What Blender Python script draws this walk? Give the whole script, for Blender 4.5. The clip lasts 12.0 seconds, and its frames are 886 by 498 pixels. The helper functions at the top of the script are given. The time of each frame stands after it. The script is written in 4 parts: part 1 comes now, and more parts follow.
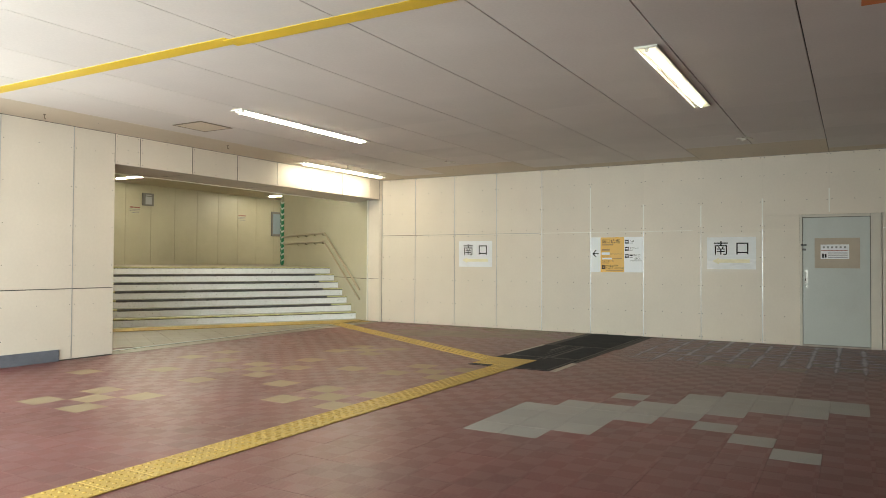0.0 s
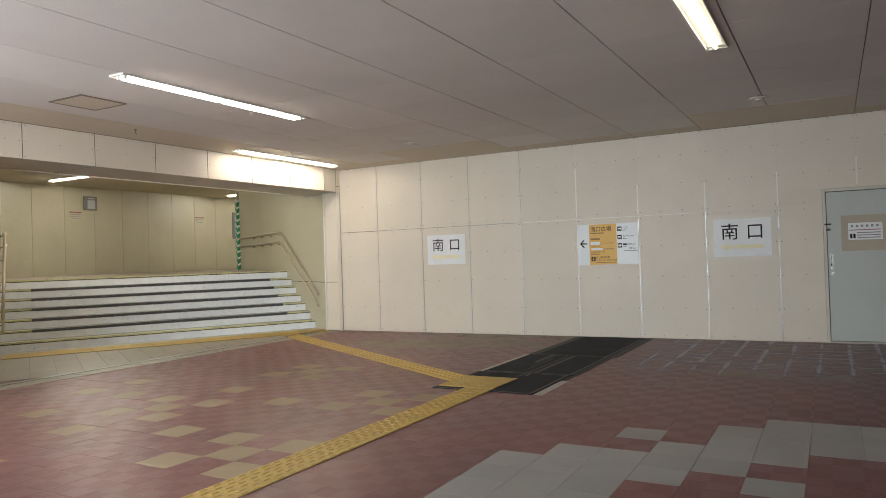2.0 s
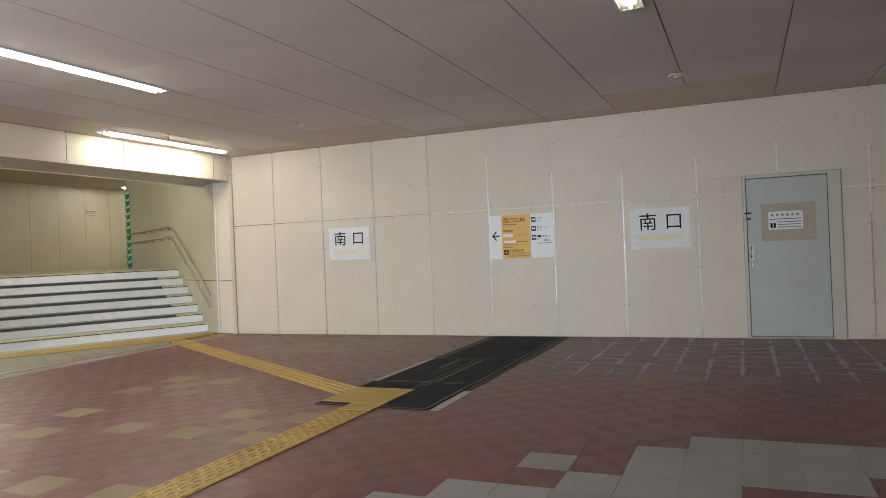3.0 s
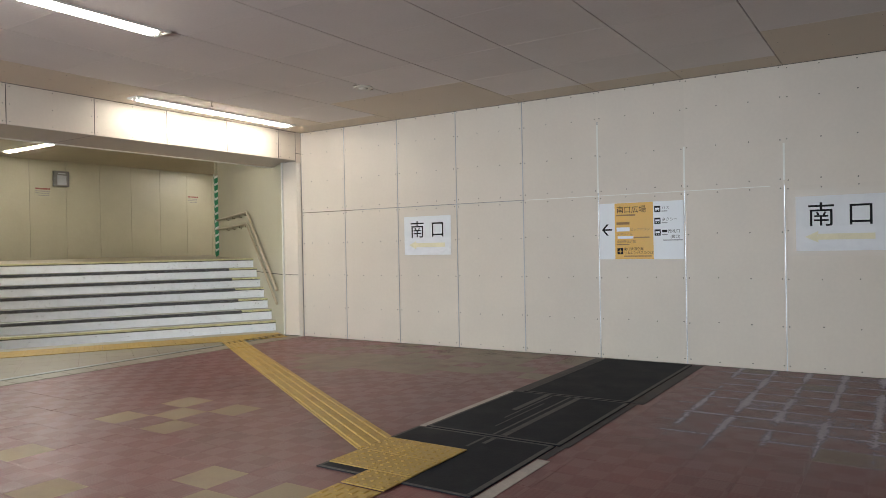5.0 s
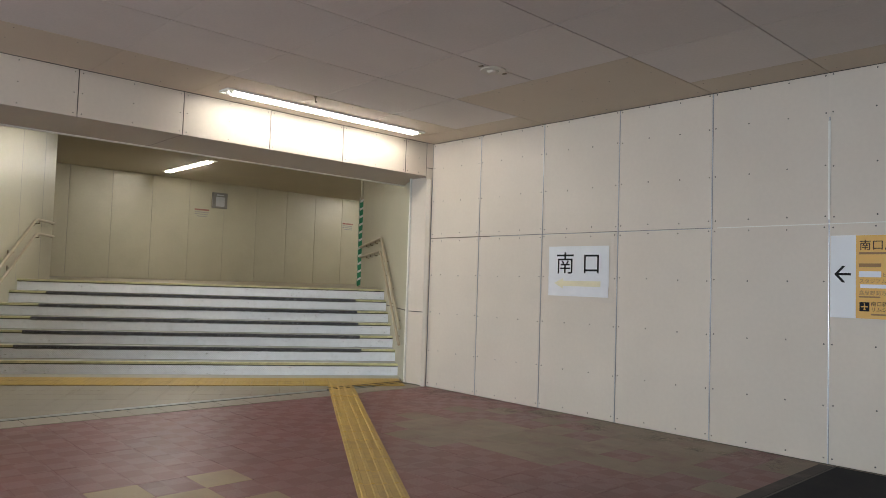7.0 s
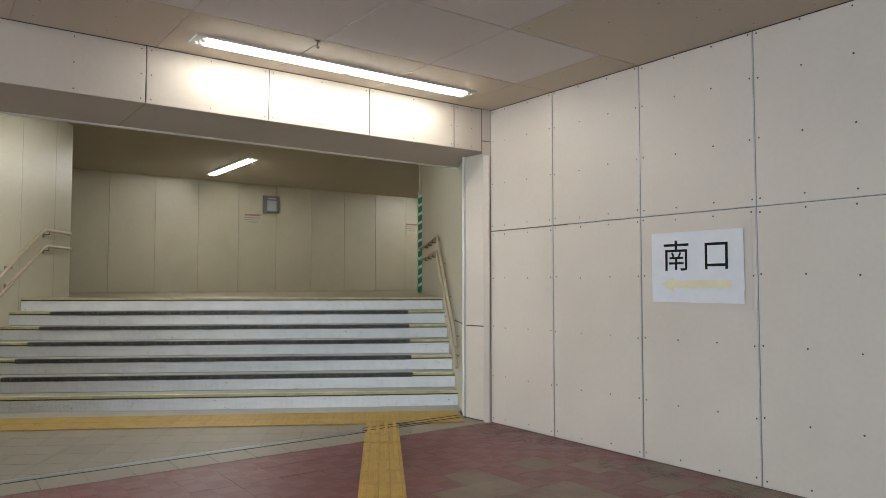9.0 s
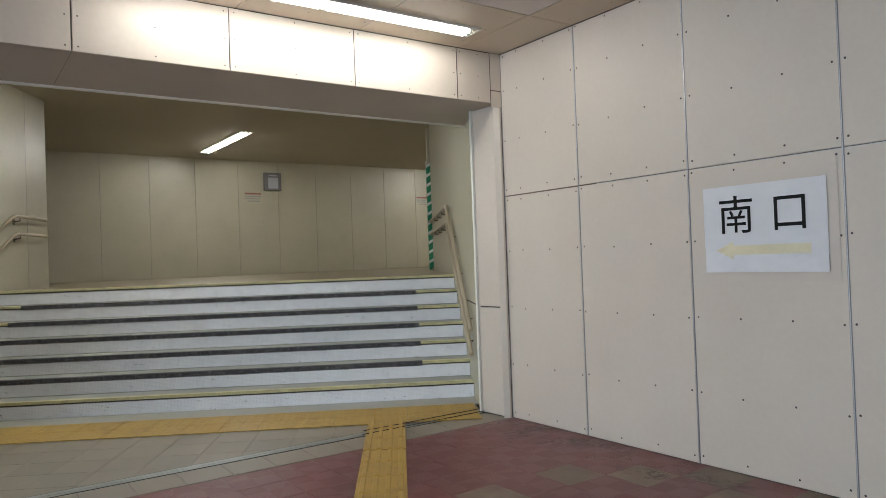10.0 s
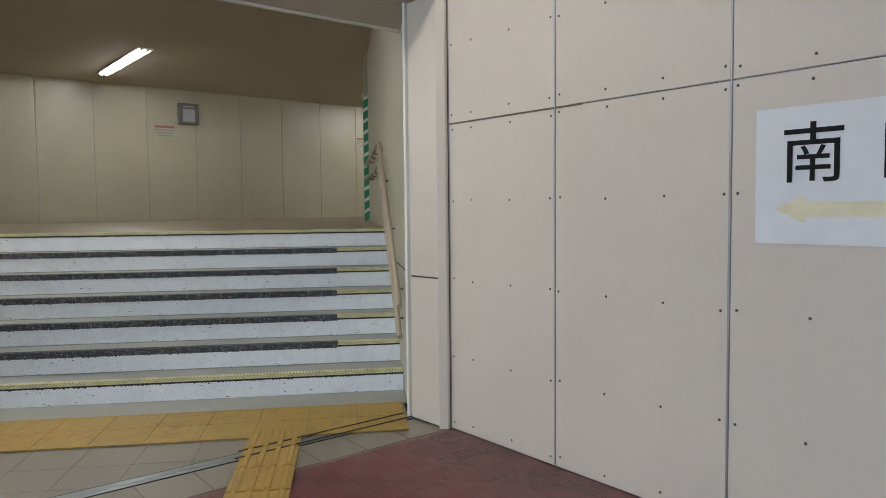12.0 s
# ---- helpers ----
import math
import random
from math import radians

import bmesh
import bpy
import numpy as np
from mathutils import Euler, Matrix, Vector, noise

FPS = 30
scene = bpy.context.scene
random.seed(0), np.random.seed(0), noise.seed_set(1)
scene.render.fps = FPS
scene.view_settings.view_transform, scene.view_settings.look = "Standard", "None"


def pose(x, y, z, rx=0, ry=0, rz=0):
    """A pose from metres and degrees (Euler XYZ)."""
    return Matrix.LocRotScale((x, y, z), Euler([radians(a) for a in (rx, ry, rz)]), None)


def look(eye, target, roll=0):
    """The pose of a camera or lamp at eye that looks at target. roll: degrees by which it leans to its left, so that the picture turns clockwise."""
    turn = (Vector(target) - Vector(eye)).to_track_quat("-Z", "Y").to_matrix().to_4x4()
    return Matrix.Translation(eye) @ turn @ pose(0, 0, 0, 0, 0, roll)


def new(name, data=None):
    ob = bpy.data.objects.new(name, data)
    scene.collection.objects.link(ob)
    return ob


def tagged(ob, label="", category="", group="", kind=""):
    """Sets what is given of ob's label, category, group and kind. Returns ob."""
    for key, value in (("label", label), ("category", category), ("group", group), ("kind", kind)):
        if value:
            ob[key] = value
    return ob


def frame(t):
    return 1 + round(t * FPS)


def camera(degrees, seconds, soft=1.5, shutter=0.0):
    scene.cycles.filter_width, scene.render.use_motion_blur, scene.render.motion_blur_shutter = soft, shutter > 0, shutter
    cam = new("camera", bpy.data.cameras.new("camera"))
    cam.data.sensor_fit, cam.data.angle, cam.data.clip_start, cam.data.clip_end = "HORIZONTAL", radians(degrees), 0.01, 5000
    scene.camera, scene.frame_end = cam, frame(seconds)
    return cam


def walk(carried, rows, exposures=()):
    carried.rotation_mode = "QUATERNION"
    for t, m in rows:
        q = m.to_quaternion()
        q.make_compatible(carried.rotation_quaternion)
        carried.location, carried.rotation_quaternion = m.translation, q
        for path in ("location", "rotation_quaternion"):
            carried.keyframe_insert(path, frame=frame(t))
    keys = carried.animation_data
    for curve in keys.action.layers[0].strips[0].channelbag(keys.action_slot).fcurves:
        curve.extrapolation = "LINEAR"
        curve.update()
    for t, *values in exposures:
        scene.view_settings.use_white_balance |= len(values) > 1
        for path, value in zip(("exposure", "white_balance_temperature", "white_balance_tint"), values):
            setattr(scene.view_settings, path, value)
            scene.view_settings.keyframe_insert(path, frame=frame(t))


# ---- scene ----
cam = camera(64.2, 12.0, 0.7)
PATH = [
    (0, (8.61, -12.238, 1.268), (7.604, -10.509, 1.304), 0.3),
    (0.5, (8.491, -11.643, 1.171), (7.355, -9.997, 1.189), -1.7),
    (1, (8.277, -11.352, 1.243), (7.142, -9.705, 1.226), -1.4),
    (1.5, (8.098, -11.023, 1.298), (7.064, -9.31, 1.278), -2.0),
    (2, (8.002, -10.559, 1.284), (7.034, -8.81, 1.309), -1.9),
    (2.5, (7.945, -10.115, 1.293), (7.155, -8.28, 1.343), 0.9),
    (2.7, (7.921, -9.895, 1.266), (7.173, -8.04, 1.29), -1.5),
    (4.3, (7.618, -8.23, 1.257), (6.575, -6.524, 1.211), -3.2),
    (4.5, (7.558, -8.027, 1.276), (6.461, -6.356, 1.217), -3.0),
    (5, (7.39, -7.551, 1.285), (6.296, -5.876, 1.276), -1.1),
    (5.5, (7.135, -7.072, 1.26), (5.861, -5.531, 1.304), -1.3),
    (6, (7.015, -6.631, 1.187), (5.73, -5.111, 1.375), 1.6),
    (6.5, (6.704, -6.081, 1.263), (5.334, -4.63, 1.4), -0.6),
    (6.7, (6.617, -5.969, 1.253), (5.194, -4.567, 1.36), 0.9),
    (8.3, (5.666, -4.808, 1.318), (4.101, -3.569, 1.45), 1.0),
    (8.5, (5.551, -4.693, 1.3), (3.988, -3.452, 1.422), 0.2),
    (9, (5.162, -4.37, 1.3), (3.553, -3.185, 1.4), 0.0),
    (9.5, (4.799, -4.075, 1.312), (3.164, -2.929, 1.423), 1.1),
    (10, (4.442, -3.743, 1.308), (2.803, -2.597, 1.338), -2.1),
    (10.5, (4.153, -3.535, 1.266), (2.546, -2.345, 1.27), -1.7),
    (11, (3.815, -3.196, 1.287), (2.292, -1.901, 1.264), -0.9),
    (11.5, (3.505, -2.888, 1.284), (1.963, -1.618, 1.204), 0.4),
    (12, (3.22, -2.644, 1.318), (1.665, -1.392, 1.202), -0.6),
]
walk(cam, [(t, look(eye, target, roll)) for t, eye, target, roll in PATH],
     [(0.0, 0.44, 7800, 3), (0.5, 0.33, 7350, 3), (1.0, 0.27, 7200, 5), (2.5, 0.22, 7150, 10), (4.5, 0.25, 6850, 10), (5.5, 0.22, 6750, 11), (6.5, -0.02, 6700, 11), (8.5, -0.09, 6550, 10), (9.5, -0.05, 6350, 10), (10.0, -0.19, 6280, 10), (10.5, -0.21, 6200, 10), (12.0, -0.20, 6200, 11)])

# ---------------------------------------------------------------- light
world = bpy.data.worlds.new("sky")
scene.world = world
world.use_nodes = True
wn = world.node_tree.nodes
sky = wn.new("ShaderNodeTexSky")
sky.sky_type = 'NISHITA'
sky.sun_disc = False
sky.sun_elevation = radians(40)
sky.sun_rotation = radians(215)
wn["Background"].inputs["Strength"].default_value = 0.10
world.node_tree.links.new(sky.outputs["Color"], wn["Background"].inputs["Color"])

sun_data = bpy.data.lights.new("sun", "SUN")
sun_data.energy = 0.8
sun_data.angle = radians(15)
sun_data.color = (1.0, 0.95, 0.88)
sun = new("sun", sun_data)
sun.matrix_world = look((-10, -30, 25), (0, -10, 0))


def sky_window(name, eye, target, width, height, watts, spread=180):
    """Daylight that comes in through an open side of the hall."""
    d = bpy.data.lights.new(name, "AREA")
    d.shape, d.size, d.size_y = "RECTANGLE", width, height
    d.energy, d.color = watts, (0.74, 0.88, 1.0)
    d.spread = radians(spread)
    o = new(name, d)
    o.matrix_world = look(eye, target)
    return o


sky_window("daylight_south", (3.3, -13.5, 1.45), (0.3, -6.5, 1.35), 6.2, 2.7, 400, 146)
sky_window("daylight_west", (-0.3, -11.1, 1.45), (8, -11.1, 1.2), 4.0, 2.7, 215)
TUBE = 30.5

# ---------------------------------------------------------------- materials
def mat(name, color, rough=0.6, metal=0.0, vary=0.12, scale=3.0, fine=60.0, bump=0.15, dirt=None, dirt_amount=0.0,
        dirt_scale=1.2, coat=0.0, per_piece=0.0, spec=0.5):
    """A painted or solid surface: colour that wanders at two scales, fine relief, and dirt in patches."""
    m = bpy.data.materials.new(name)
    m.use_nodes = True
    n, l = m.node_tree.nodes, m.node_tree.links
    b = n["Principled BSDF"]
    geo = n.new("ShaderNodeNewGeometry")
    big = n.new("ShaderNodeTexNoise")
    big.inputs["Scale"].default_value, big.inputs["Detail"].default_value = scale, 6
    small = n.new("ShaderNodeTexNoise")
    small.inputs["Scale"].default_value, small.inputs["Detail"].default_value = fine, 4
    for t in (big, small):
        l.new(geo.outputs["Position"], t.inputs["Vector"])
    add = n.new("ShaderNodeMath")
    add.operation = "ADD"
    l.new(big.outputs["Fac"], add.inputs[0])
    half = n.new("ShaderNodeMath")
    half.operation = "MULTIPLY"
    half.inputs[1].default_value = 0.5
    l.new(small.outputs["Fac"], half.inputs[0])
    l.new(half.outputs[0], add.inputs[1])
    rng = n.new("ShaderNodeMapRange")
    rng.inputs["From Min"].default_value, rng.inputs["From Max"].default_value = 0.45, 1.05
    rng.inputs["To Min"].default_value, rng.inputs["To Max"].default_value = 1 - vary, 1 + vary
    l.new(add.outputs[0], rng.inputs["Value"])
    value = rng.outputs["Result"]
    if per_piece:
        info = n.new("ShaderNodeObjectInfo")
        both = n.new("ShaderNodeMath")
        both.operation = "ADD"
        l.new(info.outputs["Random"], both.inputs[0])
        l.new(geo.outputs["Random Per Island"], both.inputs[1])
        fr = n.new("ShaderNodeMath")
        fr.operation = "FRACT"
        l.new(both.outputs[0], fr.inputs[0])
        pr = n.new("ShaderNodeMapRange")
        pr.inputs["To Min"].default_value, pr.inputs["To Max"].default_value = 1 - per_piece, 1 + per_piece
        l.new(fr.outputs[0], pr.inputs["Value"])
        mul = n.new("ShaderNodeMath")
        mul.operation = "MULTIPLY"
        l.new(value, mul.inputs[0])
        l.new(pr.outputs["Result"], mul.inputs[1])
        value = mul.outputs[0]
    scaled = n.new("ShaderNodeVectorMath")
    scaled.operation = "SCALE"
    scaled.inputs[0].default_value = color
    l.new(value, scaled.inputs["Scale"])
    out = scaled.outputs["Vector"]
    if dirt:
        d = n.new("ShaderNodeTexNoise")
        d.inputs["Scale"].default_value, d.inputs["Detail"].default_value, d.inputs["Roughness"].default_value = dirt_scale, 8, 0.65
        l.new(geo.outputs["Position"], d.inputs["Vector"])
        r = n.new("ShaderNodeMapRange")
        r.inputs["From Min"].default_value, r.inputs["From Max"].default_value = 0.5, 0.72
        r.inputs["To Max"].default_value = dirt_amount
        l.new(d.outputs["Fac"], r.inputs["Value"])
        mix = n.new("ShaderNodeMix")
        mix.data_type = "RGBA"
        l.new(r.outputs["Result"], mix.inputs["Factor"])
        l.new(out, mix.inputs["A"])
        mix.inputs["B"].default_value = (*dirt, 1)
        out = mix.outputs["Result"]
    l.new(out, b.inputs["Base Color"])
    rr = n.new("ShaderNodeMapRange")
    rr.inputs["To Min"].default_value, rr.inputs["To Max"].default_value = rough * 0.85, min(1, rough * 1.15)
    l.new(big.outputs["Fac"], rr.inputs["Value"])
    l.new(rr.outputs["Result"], b.inputs["Roughness"])
    b.inputs["Metallic"].default_value = metal
    b.inputs["Coat Weight"].default_value = coat
    b.inputs["Specular IOR Level"].default_value = spec
    if bump:
        bp = n.new("ShaderNodeBump")
        bp.inputs["Strength"].default_value, bp.inputs["Distance"].default_value = bump, 0.004
        l.new(small.outputs["Fac"], bp.inputs["Height"])
        l.new(bp.outputs["Normal"], b.inputs["Normal"])
    return m


def glow(name, color, strength):
    m = bpy.data.materials.new(name)
    m.use_nodes = True
    b = m.node_tree.nodes["Principled BSDF"]
    b.inputs["Base Color"].default_value = (0.9, 0.9, 0.9, 1)
    b.inputs["Emission Color"].default_value = (*color, 1)
    b.inputs["Emission Strength"].default_value = strength
    return m


def ribbed(m, cell=0.1, ribs=9.0, strength=0.5, distance=0.003, gloss=None, dull=None):
    """Fine ribs that turn by a quarter from one small square to the next, as on cast paving tiles."""
    n, l = m.node_tree.nodes, m.node_tree.links
    geo = n.new("ShaderNodeNewGeometry")
    ch = n.new("ShaderNodeTexChecker")
    ch.inputs["Scale"].default_value = 1 / cell
    l.new(geo.outputs["Position"], ch.inputs["Vector"])
    waves = []
    for axis in ("X", "Y"):
        w = n.new("ShaderNodeTexWave")
        w.wave_type, w.bands_direction, w.wave_profile = "BANDS", axis, "SIN"
        w.inputs["Scale"].default_value = ribs / cell * 2 * math.pi / 20
        l.new(geo.outputs["Position"], w.inputs["Vector"])
        waves.append(w)
    mix = n.new("ShaderNodeMix")
    l.new(ch.outputs["Fac"], mix.inputs["Factor"])
    l.new(waves[0].outputs["Fac"], mix.inputs["A"])
    l.new(waves[1].outputs["Fac"], mix.inputs["B"])
    bp = n.new("ShaderNodeBump")
    bp.inputs["Strength"].default_value, bp.inputs["Distance"].default_value = strength, distance
    l.new(mix.outputs["Result"], bp.inputs["Height"])
    b = n["Principled BSDF"]
    if gloss is not None:
        gm = n.new("ShaderNodeMapRange")
        gm.inputs["To Min"].default_value, gm.inputs["To Max"].default_value = gloss, dull
        l.new(ch.outputs["Fac"], gm.inputs["Value"])
        l.new(gm.outputs["Result"], b.inputs["Roughness"])
    old = b.inputs["Normal"].links[0].from_node if b.inputs["Normal"].links else None
    if old:
        l.new(old.outputs["Normal"], bp.inputs["Normal"])
    l.new(bp.outputs["Normal"], b.inputs["Normal"])
    return m


def embossed(m, pitch=0.02, strength=0.5, distance=0.0015, worn=1.0):
    """A fine diamond relief, as on chequer plate."""
    n, l = m.node_tree.nodes, m.node_tree.links
    co = n.new("ShaderNodeTexCoord")
    waves = []
    for tilt in (45, -45):
        mp = n.new("ShaderNodeMapping")
        mp.inputs["Rotation"].default_value = (0, radians(tilt), 0)
        l.new(co.outputs["Object"], mp.inputs["Vector"])
        w = n.new("ShaderNodeTexWave")
        w.bands_direction = "X"
        w.inputs["Scale"].default_value = 2 * math.pi / 20 / pitch
        l.new(mp.outputs["Vector"], w.inputs["Vector"])
        waves.append(w)
    mul = n.new("ShaderNodeMath")
    mul.operation = "MULTIPLY"
    l.new(waves[0].outputs["Fac"], mul.inputs[0])
    l.new(waves[1].outputs["Fac"], mul.inputs[1])
    bp = n.new("ShaderNodeBump")
    bp.inputs["Strength"].default_value, bp.inputs["Distance"].default_value = strength, distance
    l.new(mul.outputs[0], bp.inputs["Height"])
    b = n["Principled BSDF"]
    if worn != 1.0:
        mr = n.new("ShaderNodeMapRange")
        mr.inputs["From Min"].default_value, mr.inputs["From Max"].default_value = 0.45, 0.75
        mr.inputs["To Min"].default_value, mr.inputs["To Max"].default_value = 1.0, worn
        l.new(mul.outputs[0], mr.inputs["Value"])
        sc = n.new("ShaderNodeVectorMath")
        sc.operation = "SCALE"
        l.new(b.inputs["Base Color"].links[0].from_socket, sc.inputs[0])
        l.new(mr.outputs["Result"], sc.inputs["Scale"])
        l.new(sc.outputs["Vector"], b.inputs["Base Color"])
    if b.inputs["Normal"].links:
        l.new(b.inputs["Normal"].links[0].from_node.outputs["Normal"], bp.inputs["Normal"])
    l.new(bp.outputs["Normal"], b.inputs["Normal"])
    return m


WALL = mat("cream_wall_board", (0.682, 0.610, 0.532), 0.5, vary=0.05, scale=1.3, fine=30, bump=0.05, per_piece=0.025)
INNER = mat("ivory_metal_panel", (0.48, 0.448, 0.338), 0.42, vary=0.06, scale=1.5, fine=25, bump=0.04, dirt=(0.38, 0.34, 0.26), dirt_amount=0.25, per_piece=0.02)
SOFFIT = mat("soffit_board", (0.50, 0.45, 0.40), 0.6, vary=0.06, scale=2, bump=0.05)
CEIL = mat("grey_ceiling_board", (0.69, 0.645, 0.615), 0.75, vary=0.07, scale=0.9, fine=45, bump=0.12, dirt=(0.77, 0.72, 0.69), dirt_amount=0.45, dirt_scale=0.7, per_piece=0.04)
# edging close to the boards' grey, with the lamp's warm light put into its colour
CEIL_EDGE = mat("lamp_warmed_ceiling_edging", (0.61, 0.525, 0.42), 0.6, vary=0.05, scale=1.5, bump=0.04)
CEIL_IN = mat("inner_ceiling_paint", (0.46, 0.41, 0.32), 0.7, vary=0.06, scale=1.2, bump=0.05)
GAP = mat("dark_joint", (0.10, 0.09, 0.08), 0.8, vary=0.2, bump=0.0)
ALU = mat("aluminium", (0.52, 0.52, 0.54), 0.42, metal=0.6, vary=0.15, scale=8, fine=120, bump=0.05)
JOINT = mat("dull_joint_strip", (0.33, 0.33, 0.36), 0.45, metal=0.35, vary=0.15, scale=6, bump=0.03)
STEEL = mat("worn_steel_track", (0.33, 0.35, 0.36), 0.38, metal=0.9, vary=0.2, scale=6, fine=90, bump=0.1)
BRIGHT = mat("polished_aluminium", (0.62, 0.63, 0.66), 0.36, metal=0.85, vary=0.06, bump=0.02)
SCREW = mat("dull_screw", (0.09, 0.085, 0.085), 0.45, metal=0.7, vary=0.2, bump=0)
RED = mat("red_paving_tile", (0.150, 0.046, 0.047), 0.5, spec=0.5, vary=0.16, scale=1.1, fine=70, bump=0.2, dirt=(0.140, 0.075, 0.080), dirt_amount=0.6, dirt_scale=1.4, per_piece=0.09)
ribbed(RED, 0.15, 9, 0.12, 0.002, 0.395, 0.46)
BEIGE = mat("beige_paving_tile", (0.27, 0.197, 0.12), 0.55, vary=0.15, scale=3, fine=80, bump=0.2, dirt=(0.22, 0.13, 0.11), dirt_amount=0.6, dirt_scale=2.5, per_piece=0.10)
GREY = mat("grey_paving_tile", (0.285, 0.275, 0.265), 0.5, vary=0.12, scale=3, fine=80, bump=0.2, dirt=(0.22, 0.19, 0.18), dirt_amount=0.5, dirt_scale=1.5, per_piece=0.06)
ribbed(GREY, 0.15, 13, 0.3, 0.002)
GROUT = mat("grey_grout", (0.20, 0.135, 0.13), 0.85, vary=0.25, scale=2, fine=50, bump=0.3, dirt=(0.45, 0.42, 0.44), dirt_amount=0.5, dirt_scale=0.7)
STONE = mat("cream_floor_tile", (0.26, 0.231, 0.189), 0.5, vary=0.08, scale=3, fine=90, bump=0.05, dirt=(0.30, 0.24, 0.18), dirt_amount=0.5, per_piece=0.06)
YEL = mat("yellow_tactile_paving", (0.44, 0.285, 0.062), 0.5, vary=0.2, scale=5, fine=60, bump=0.2, dirt=(0.26, 0.175, 0.07), dirt_amount=0.8, dirt_scale=5, per_piece=0.07)
RUBBER = mat("black_rubber_sheet", (0.009, 0.0105, 0.016), 0.75, spec=0.2, vary=0.3, scale=4, fine=60, bump=0.2, dirt=(0.026, 0.027, 0.031), dirt_amount=0.5, dirt_scale=3)
TAPE_W = mat("worn_white_tape", (0.40, 0.35, 0.32), 0.5, vary=0.2, scale=10, bump=0.1)
YTAPE = mat("yellow_tape", (0.80, 0.55, 0.05), 0.45, vary=0.06, scale=5, bump=0.02)
RISER = mat("white_step_riser", (0.90, 0.93, 0.99), 0.45, vary=0.06, scale=5, fine=70, bump=0.1, dirt=(0.34, 0.33, 0.33), dirt_amount=0.18, dirt_scale=22)
embossed(RISER, 0.018, 0.6, 0.002, 0.88)
TREAD = mat("grey_step_tread", (0.36, 0.365, 0.34), 0.5, vary=0.1, scale=4, fine=80, bump=0.1, dirt=(0.33, 0.32, 0.29), dirt_amount=0.6, dirt_scale=3)
NOSE_D = mat("dark_grit_nosing", (0.046, 0.048, 0.056), 0.7, vary=0.35, scale=20, fine=160, bump=0.6, dirt=(0.30, 0.31, 0.34), dirt_amount=0.6, dirt_scale=40)
embossed(NOSE_D, 0.016, 0.9, 0.003, 2.6)
NOSE_Y = mat("yellow_grit_nosing", (0.68, 0.65, 0.38), 0.6, vary=0.25, scale=15, fine=160, bump=0.5, dirt=(0.40, 0.38, 0.24), dirt_amount=0.6, dirt_scale=8)
embossed(NOSE_Y, 0.016, 0.8, 0.003, 0.35)
BLACK = mat("black_edge", (0.02, 0.02, 0.02), 0.5, vary=0.2, bump=0.1)
RAIL = mat("beige_handrail", (0.46, 0.39, 0.285), 0.32, metal=0.15, vary=0.06, bump=0.02)
BRACKET = mat("bronze_bracket", (0.22, 0.18, 0.13), 0.4, metal=0.6, vary=0.1, bump=0.02)
PAPER = mat("white_paper", (0.78, 0.79, 0.82), 0.55, vary=0.04, scale=3, fine=12, bump=0.25)
FILM = mat("clear_film_on_board", (0.678, 0.608, 0.536), 0.4, vary=0.03, scale=2, bump=0.03)
INK = mat("black_ink", (0.006, 0.006, 0.007), 0.6, spec=0.2, vary=0.1, bump=0)
FADED = mat("faded_yellow_print", (0.80, 0.745, 0.54), 0.55, vary=0.08, scale=6, bump=0.05)
ORANGE = mat("orange_sign_field", (0.74, 0.40, 0.045), 0.4, vary=0.03, scale=3, bump=0.0)
BROWN_INK = mat("brown_small_print", (0.30, 0.15, 0.03), 0.5, vary=0.1, bump=0)
GREY_INK = mat("grey_small_print", (0.25, 0.25, 0.27), 0.5, vary=0.1, bump=0)
RED_INK = mat("red_print", (0.27, 0.07, 0.07), 0.5, vary=0.1, bump=0)
SIGNW = mat("white_sign_plate", (0.74, 0.76, 0.80), 0.35, vary=0.02, scale=2, bump=0.0)
DOORP = mat("grey_green_door_paint", (0.47, 0.50, 0.49), 0.42, vary=0.05, scale=2, fine=40, bump=0.04, dirt=(0.38, 0.39, 0.37), dirt_amount=0.4)
FRAMEP = mat("door_frame_paint", (0.58, 0.54, 0.48), 0.45, vary=0.05, bump=0.04)
KRAFT = mat("tan_backing_paper", (0.44, 0.37, 0.30), 0.6, vary=0.06, scale=8, bump=0.08)
CHROME = mat("satin_steel", (0.55, 0.55, 0.55), 0.28, metal=1.0, vary=0.08, bump=0)
PLINTH = mat("dark_grey_plinth_stone", (0.13, 0.14, 0.17), 0.45, vary=0.2, scale=5, fine=80, bump=0.1, dirt=(0.2, 0.2, 0.22), dirt_amount=0.6, dirt_scale=4)
LAMPW = mat("white_lamp_enamel", (0.80, 0.79, 0.74), 0.35, vary=0.03, bump=0)
PLASTIC = mat("ivory_plastic", (0.66, 0.62, 0.55), 0.4, vary=0.03, bump=0)
GREEN = mat("green_tape", (0.02, 0.24, 0.12), 0.35, vary=0.12, scale=20, fine=60, bump=0.3)
WTAPE = mat("white_shiny_tape", (0.72, 0.76, 0.74), 0.3, vary=0.1, scale=20, fine=60, bump=0.3)
BOXG = mat("grey_metal_box", (0.20, 0.195, 0.19), 0.4, metal=0.3, vary=0.06, bump=0.02)
BOXL = mat("pale_louvre", (0.42, 0.43, 0.47), 0.35, vary=0.06, bump=0.02)
LAND = mat("brown_landing_floor", (0.30, 0.245, 0.16), 0.35, vary=0.1, scale=2, fine=60, bump=0.06, dirt=(0.22, 0.18, 0.12), dirt_amount=0.5)
BLUE = mat("pale_blue_glass_sheet", (0.30, 0.38, 0.46), 0.15, vary=0.05, scale=2, bump=0)
